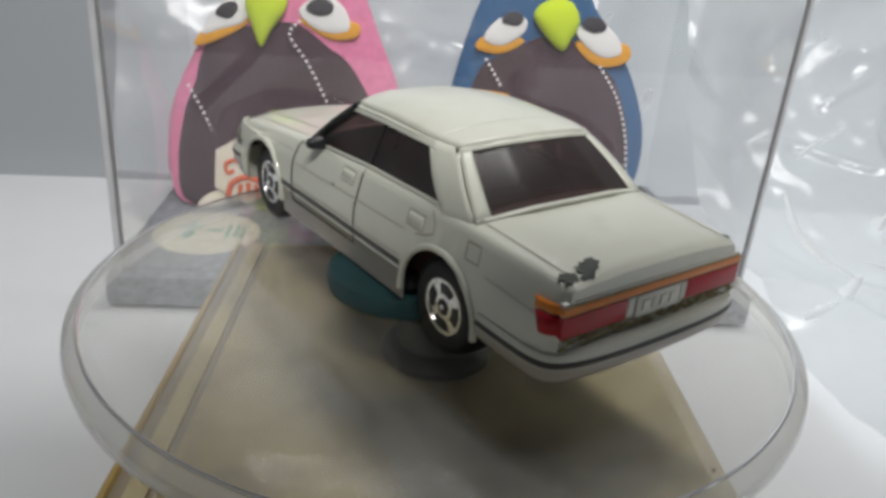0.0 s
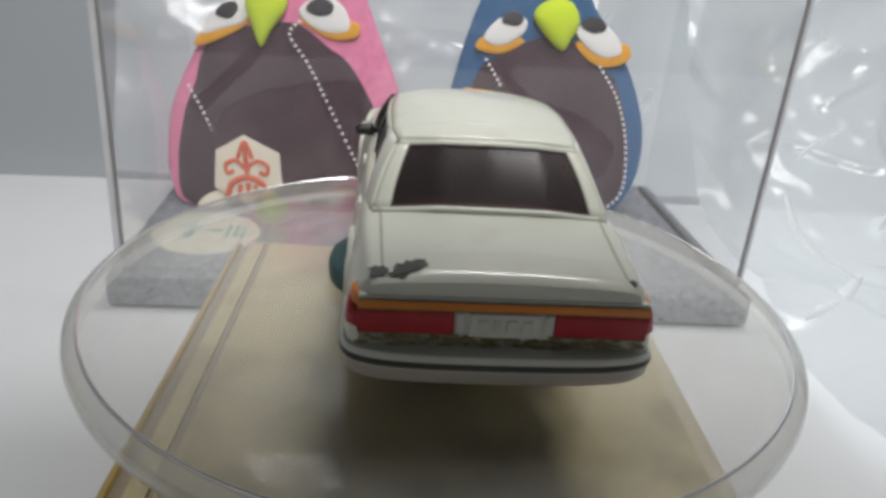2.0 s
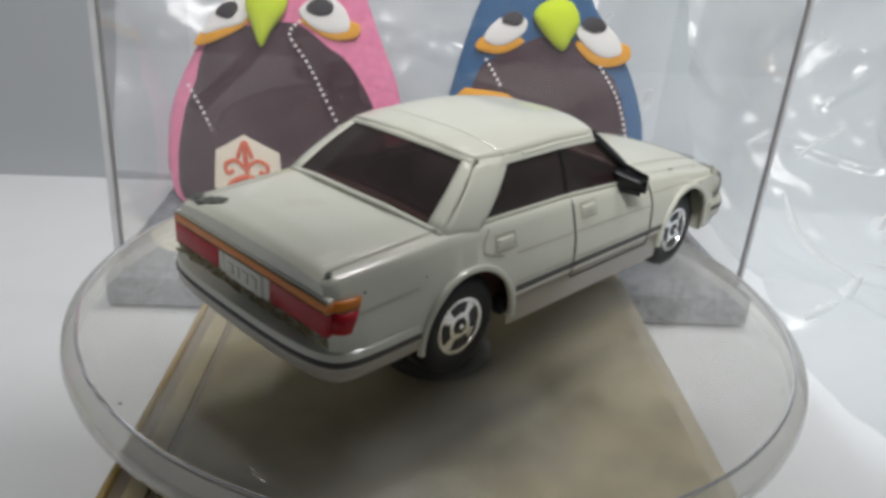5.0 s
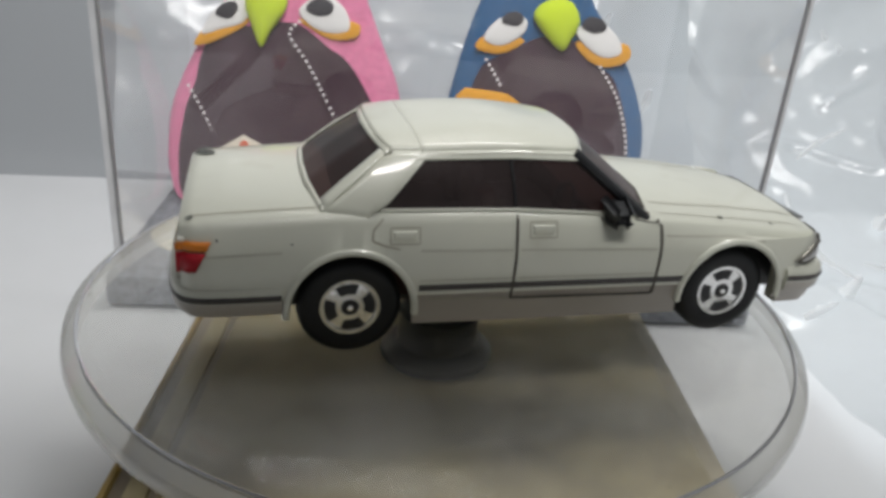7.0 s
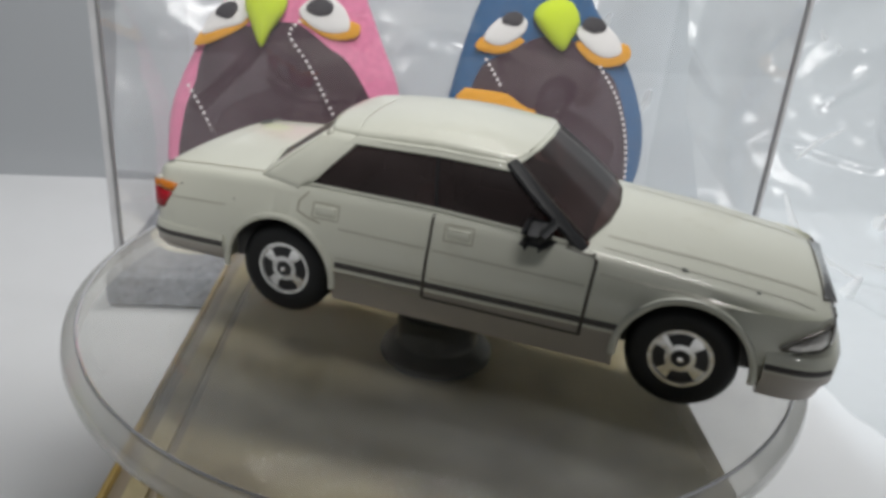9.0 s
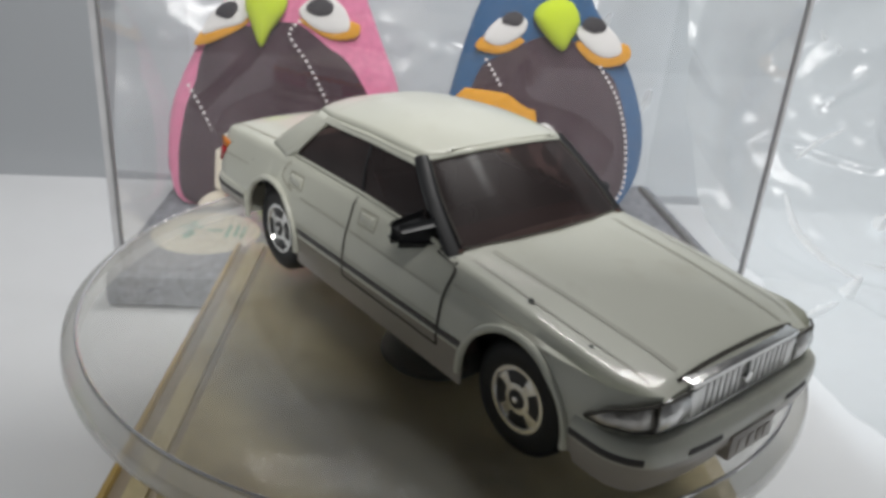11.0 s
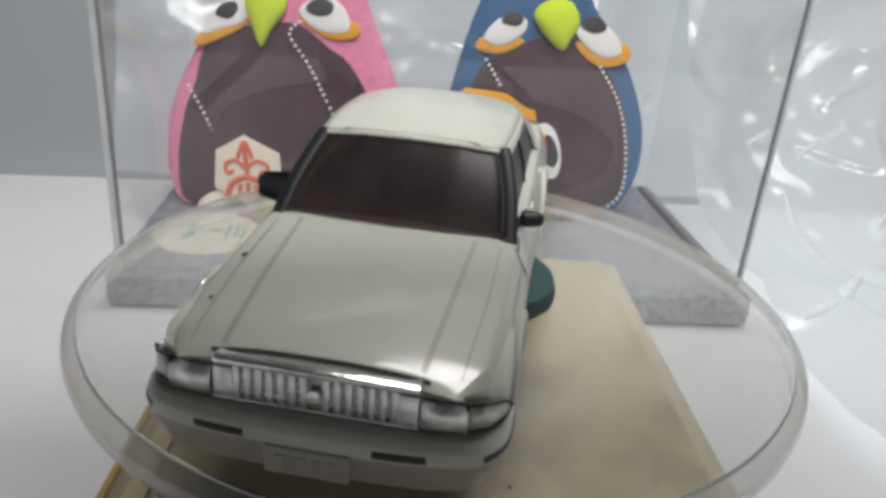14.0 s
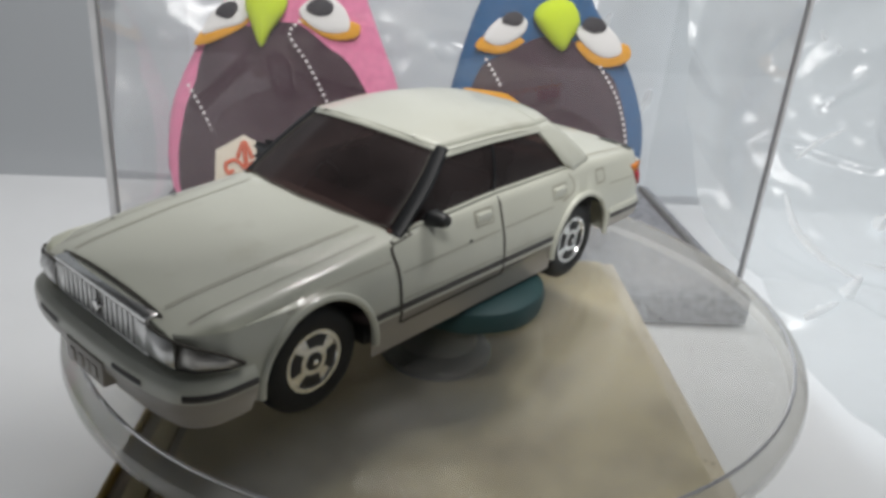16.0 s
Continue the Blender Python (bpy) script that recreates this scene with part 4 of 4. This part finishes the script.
PINK_OUT = [(10.4, 50.4), (5.6, 42.4), (0.8, 32.8), (-1.4, 26.7), (-2.6, 19.1), (-2.7, 12.7), (-0.3, 6.4), (10, 6.05), (36, 6.05), (45, 8), (48.6, 16), (47.9, 27), (46.2, 35.5), (43.0, 43.6), (39.8, 52.4), (36, 62), (25, 70), (14, 61)]
PINK_BELLY = [(20, 51.4), (14.5, 48.6), (7.2, 42.6), (4.0, 34.2), (1.2, 26.8), (-0.6, 15.4), (0.8, 7.0), (12, 6.6), (34, 6.6), (43, 9), (45.6, 18), (42.8, 30.4), (38.5, 39.8), (34.2, 45.2), (27, 51.4)]
bird("bird_doll", "pink felt bird doll with plum belly and lime beak", PINK, [
    ("pillow", PINK_OUT, 0.0, 3.0, 0),
    ("pillow", PINK_BELLY, 0.8, 3.2, 1),
    ("pillow", [(5.0, 41.5), (9, 42.6), (14.8, 46.0), (15.4, 48.0), (9, 46.5), (6.0, 44.0)], 2.9, 0.5, 3),
    ("pillow", [(6.6, 44.2), (10.6, 45.4), (15.2, 47.4), (16.0, 51.5), (13.2, 52.6), (9.0, 48.8)], 3.3, 0.5, 4),
    ("pillow", [(9.6, 48.6), (12.2, 47.8), (14.0, 49.6), (13.6, 51.4), (11.0, 50.8)], 3.9, 0.3, 5),
    ("pillow", [(26.0, 48.6), (29, 46.2), (32.8, 44.5), (37.6, 45.4), (38.0, 48.2), (33, 49)], 2.9, 0.5, 3),
    ("pillow", [(26.0, 50.6), (28.6, 47.2), (32.6, 46.0), (36.2, 47.2), (35.0, 51.6), (30.6, 54)], 3.3, 0.5, 4),
    ("pillow", [(27.4, 51.2), (29.6, 49.6), (32.4, 50.2), (32.8, 52.4), (30, 53.6)], 3.9, 0.3, 5),
    ("pillow", [(15.6, 52), (16.6, 47), (18.4, 42.2), (20.4, 45.6), (23.8, 51.6), (22, 58), (18, 58)], 4.0, 2.2, 2),
    ("stitch", [(3.3, 32.9), (5.6, 28.3), (8.8, 21.0)], 6, 3.1, 0),
    ("stitch", [(26.2, 48.2), (24.2, 45.2), (27.9, 39.2), (31.9, 31.0), (39.2, 16.2)], 6, 4.2, 0),
    ("patch", [(8.2, 19.4), (14.3, 23.2), (21.8, 19.4), (22.2, 12.0), (14.5, 8.0), (7.6, 11.2)], 3.8, 0.5, 7),
    ("rod", [(14.9, 15.0), (14.6, 18), (14.4, 21.4)], 8, 4.35, 0.55),
    ("rod", [(12.9, 18.2), (14.4, 21.6), (16.0, 18.2)], 8, 4.35, 0.45),
    ("rod", [(14.4, 16.0), (12.4, 17.6), (10.4, 16.6), (10.8, 14.8), (12.0, 15.4)], 8, 4.35, 0.42),
    ("rod", [(14.8, 16.0), (17.0, 17.6), (19.2, 16.6), (18.9, 14.8), (17.5, 15.4)], 8, 4.35, 0.42),
    ("rod", [(10.6, 9.8), (11.6, 12.6), (14.8, 14.0), (18.2, 12.6), (19.4, 9.8)], 8, 4.35, 0.6),
    ("rod", [(13.0, 9.6), (13.4, 12.4)], 8, 4.35, 0.5), ("rod", [(15.0, 9.4), (15.0, 12.8)], 8, 4.35, 0.5), ("rod", [(17.0, 9.6), (16.6, 12.4)], 8, 4.35, 0.5),
    ("pillow", [(3.6, 7.0), (6.0, 9.4), (9.2, 10.4), (9.6, 7.2), (6, 6.4)], 3.0, 0.6, 7),
])
BLUE_OUT = [(62.6, 54), (60.3, 46), (58.2, 36.3), (56.6, 27), (56.2, 17), (59.5, 9), (68, 6.05), (90, 6.05), (98.0, 9.0), (102.0, 17), (101.9, 27.5), (97.9, 38.7), (92.5, 48.0), (87.0, 55.6), (83, 65), (75, 70), (66.5, 64)]
BLUE_BELLY = [(75.1, 52.5), (68.0, 47.6), (63.0, 41.8), (60.6, 34), (59, 26), (59.6, 14), (66, 7), (86, 6.8), (95, 9.4), (99.0, 15.3), (98.7, 27.3), (94.2, 39.4), (89.0, 44.4), (82.5, 51.5)]
bird("bird_doll", "blue felt bird doll with plum belly and lime beak", BLUE, [
    ("pillow", BLUE_OUT, 0.0, 3.0, 0),
    ("pillow", BLUE_BELLY, 0.8, 3.2, 1),
    ("pillow", [(62.2, 45.0), (66.0, 43.8), (69.4, 44.6), (72.4, 47.2), (68, 48), (64, 47.6)], 3.0, 0.5, 3),
    ("pillow", [(63.8, 47.0), (67.4, 45.8), (71.6, 48.4), (72.4, 51.6), (69.0, 52.6), (65.6, 50.6)], 3.5, 0.5, 4),
    ("pillow", [(67.2, 51.0), (70.2, 50.4), (71.6, 51.8), (70.6, 53.4), (68.0, 53.0)], 4.1, 0.3, 5),
    ("pillow", [(83.2, 47.4), (86.4, 43.6), (90.6, 42.4), (95.0, 44.2), (94.4, 47.6), (88, 48)], 3.0, 0.5, 3),
    ("pillow", [(82.9, 50.2), (85.4, 46.8), (89.4, 44.6), (93.0, 45.8), (91.8, 49.4), (87.2, 52.6)], 3.5, 0.5, 4),
    ("pillow", [(83.8, 51.4), (86.4, 50.0), (89.0, 51.0), (88.0, 53.0), (85.2, 53.4)], 4.1, 0.3, 5),
    ("pillow", [(73.6, 53.4), (75.4, 49.8), (80.0, 45.6), (82.0, 48.6), (83.2, 52.4), (81, 56.5), (76.4, 56.5)], 4.2, 2.2, 2),
    ("patch", [(58.8, 34.0), (60.6, 36.0), (66.5, 35.6), (69.5, 35.4), (73, 33.6), (78.2, 32.6), (79.0, 28.8), (76.5, 27), (70, 20), (62, 22)], 3.6, 0.5, 3),
    ("pillow", [(75.8, 27.6), (78.4, 29.4), (81.2, 27.4), (83.0, 22), (82.6, 17.6), (80, 17), (77, 20), (75.2, 24)], 4.1, 0.4, 4),
    ("pillow", [(78.6, 26.6), (80.4, 26.4), (82.2, 22.6), (81.6, 19.8), (79.6, 20.6), (78.2, 23.6)], 4.6, 0.3, 5),
    ("stitch", [(64.6, 42.6), (66.4, 39.8), (68.2, 36.9)], 6, 3.8, 0),
    ("stitch", [(89.1, 42.4), (94.2, 34.7), (97.4, 24.7), (98.0, 14.4), (93.5, 9.4)], 6, 3.2, 0),
])


# ---- crumpled clear plastic bags beside and behind the case ----
def bag(name, label, path, x0, x1, rough, seed, nu=170, nv=170):
    bm = bmesh.new()
    line = spline([(p[0], p[1], 0) for p in path], 24, closed=False)
    grid = []
    g = random.Random(int(seed))
    folds = [(g.uniform(x0, x1), g.uniform(0, 90), g.uniform(-1.2, 1.2), g.uniform(8, 24), g.uniform(0.9, 2.2), g.uniform(0.4, 1.1)) for k in range(16)]
    for i in range(nu + 1):
        row = []
        for j in range(nv + 1):
            q = line[min(len(line) - 1, int(j / nv * (len(line) - 1)))]
            x = x0 + (x1 - x0) * i / nu
            p = Vector((x * 0.05, q.x * 0.05 + seed, q.y * 0.05))
            d = 0.0
            for o, amp in ((0.42, 1.15), (0.95, 0.42), (2.4, 0.07)):
                d += amp * (1 - 2 * abs(noise.noise(p * o)) * 1.6)
            for fx, fy, fa, fl, fw, fh in folds:
                along = (x - fx) * math.cos(fa) + (q.y + q.x * 0.6 - fy) * math.sin(fa)
                off = -(x - fx) * math.sin(fa) + (q.y + q.x * 0.6 - fy) * math.cos(fa) + 2.0 * math.sin(along * 0.16)
                if abs(along) < fl:
                    d += fh * max(0.0, 1 - abs(off) / fw) * (1 - (along / fl) ** 2)
            row.append(bm.verts.new(turned(x, q.x - d * rough * 0.6, max(0.3, q.y + d * rough * 0.7))))
        grid.append(row)
    for a, b in zip(grid, grid[1:]):
        for j in range(nv):
            bm.faces.new((a[j], a[j + 1], b[j + 1], b[j]))
    ob = tagged(finish(name, bm, BAG, smooth=180), label, "plastic bag")
    ob.visible_shadow = False
    return ob


heap = bag("plastic_bag", "crumpled clear plastic bag heaped beside the case", [(-40, 0.5), (-10, 3), (18, 7), (40, 16), (58, 32), (74, 58), (92, 96)], 124, 260, 4.0, 3.0)
drape = bag("plastic_bag", "crumpled clear plastic bag behind the case", [(66.5, 2), (78, 40), (97, 95), (121, 165)], -19, 140, 1.9, 9.0, 150, 130)


def fold(parent, line, width, seed):
    """A glossy crumpled fold standing out of a bag, along points of the case's coordinates."""
    bm = bmesh.new()
    g = random.Random(seed)
    pts = spline(line, 10, closed=False)
    rows = []
    for i, p in enumerate(pts):
        d = (pts[min(i + 1, len(pts) - 1)] - pts[max(i - 1, 0)]).normalized()
        across = d.cross(Vector((0, -0.55, 0.83))).normalized()
        up = across.cross(d)
        w = width * (0.35 + 0.65 * math.sin(math.pi * i / (len(pts) - 1))) * g.uniform(0.75, 1.25)
        rows.append([bm.verts.new(turned(*(p + across * w * q + up * w * (h + g.uniform(-0.16, 0.16))))) for q, h in ((-1.0, -0.35), (-0.45, 0.15), (0.0, 0.55), (0.4, 0.1), (1.0, -0.3))])
    for a, b in zip(rows, rows[1:]):
        for k in range(4):
            bm.faces.new((a[k], a[k + 1], b[k + 1], b[k]))
    part("fold", bm, FOLD, parent, "glossy crumpled fold", 60).visible_shadow = False


for line, width, seed in (([(141, 32, 17), (139.4, 22, 13), (141, 12.5, 10.4), (144.5, 4, 9)], 1.1, 1), ([(146, 6, 9), (141, 1, 8), (136, -3, 7), (128, -7, 6)], 1.5, 2),
                          ([(158, 22, 13), (161, 25, 14), (164, 26, 15)], 1.6, 3), ([(150, 12, 9.5), (158, 8, 9), (166, 9, 9)], 0.8, 4), ([(146, 40, 23), (152, 44, 26), (160, 47, 29)], 0.7, 5),
                          ([(157.5, 64, 50), (158.5, 64, 48.5), (159.4, 64, 47.5)], 0.9, 6), ([(162, 63, 47), (163, 63, 45.5), (163.4, 63, 44)], 1.0, 7)):
    fold(heap, line, width, seed)
for line, width, seed in (([(108, 70, 20), (110, 71, 23), (111.5, 72, 25)], 1.0, 8), ([(117, 70, 25), (118.6, 71, 28), (119, 71, 31)], 1.1, 9), ([(104, 76, 44), (106, 77, 47), (107, 77, 49)], 0.9, 10)):
    fold(drape, line, width, seed)


# ---- what moves: disc, putty and car turn together ----
def heading(t):
    k = t / 16
    late = min(1.0, max(0.0, (t - 9.0) / 4.5))
    return 2.22878 - 4.46098 * k - 0.11222 * k * k + 0.11321 * k ** 3 - 0.022 * late * late * (3 - 2 * late)


def motions():
    times = [0.5 * i for i in range(33)]
    for thing, z in ((disc, DISC_TOP), (putty, DISC_TOP), (car, DISC_TOP)):
        walk(thing, [(t, Matrix.Translation((0, 0, z * MM)) @ Matrix.Rotation(heading(t), 4, "Z")) for t in times])


motions()
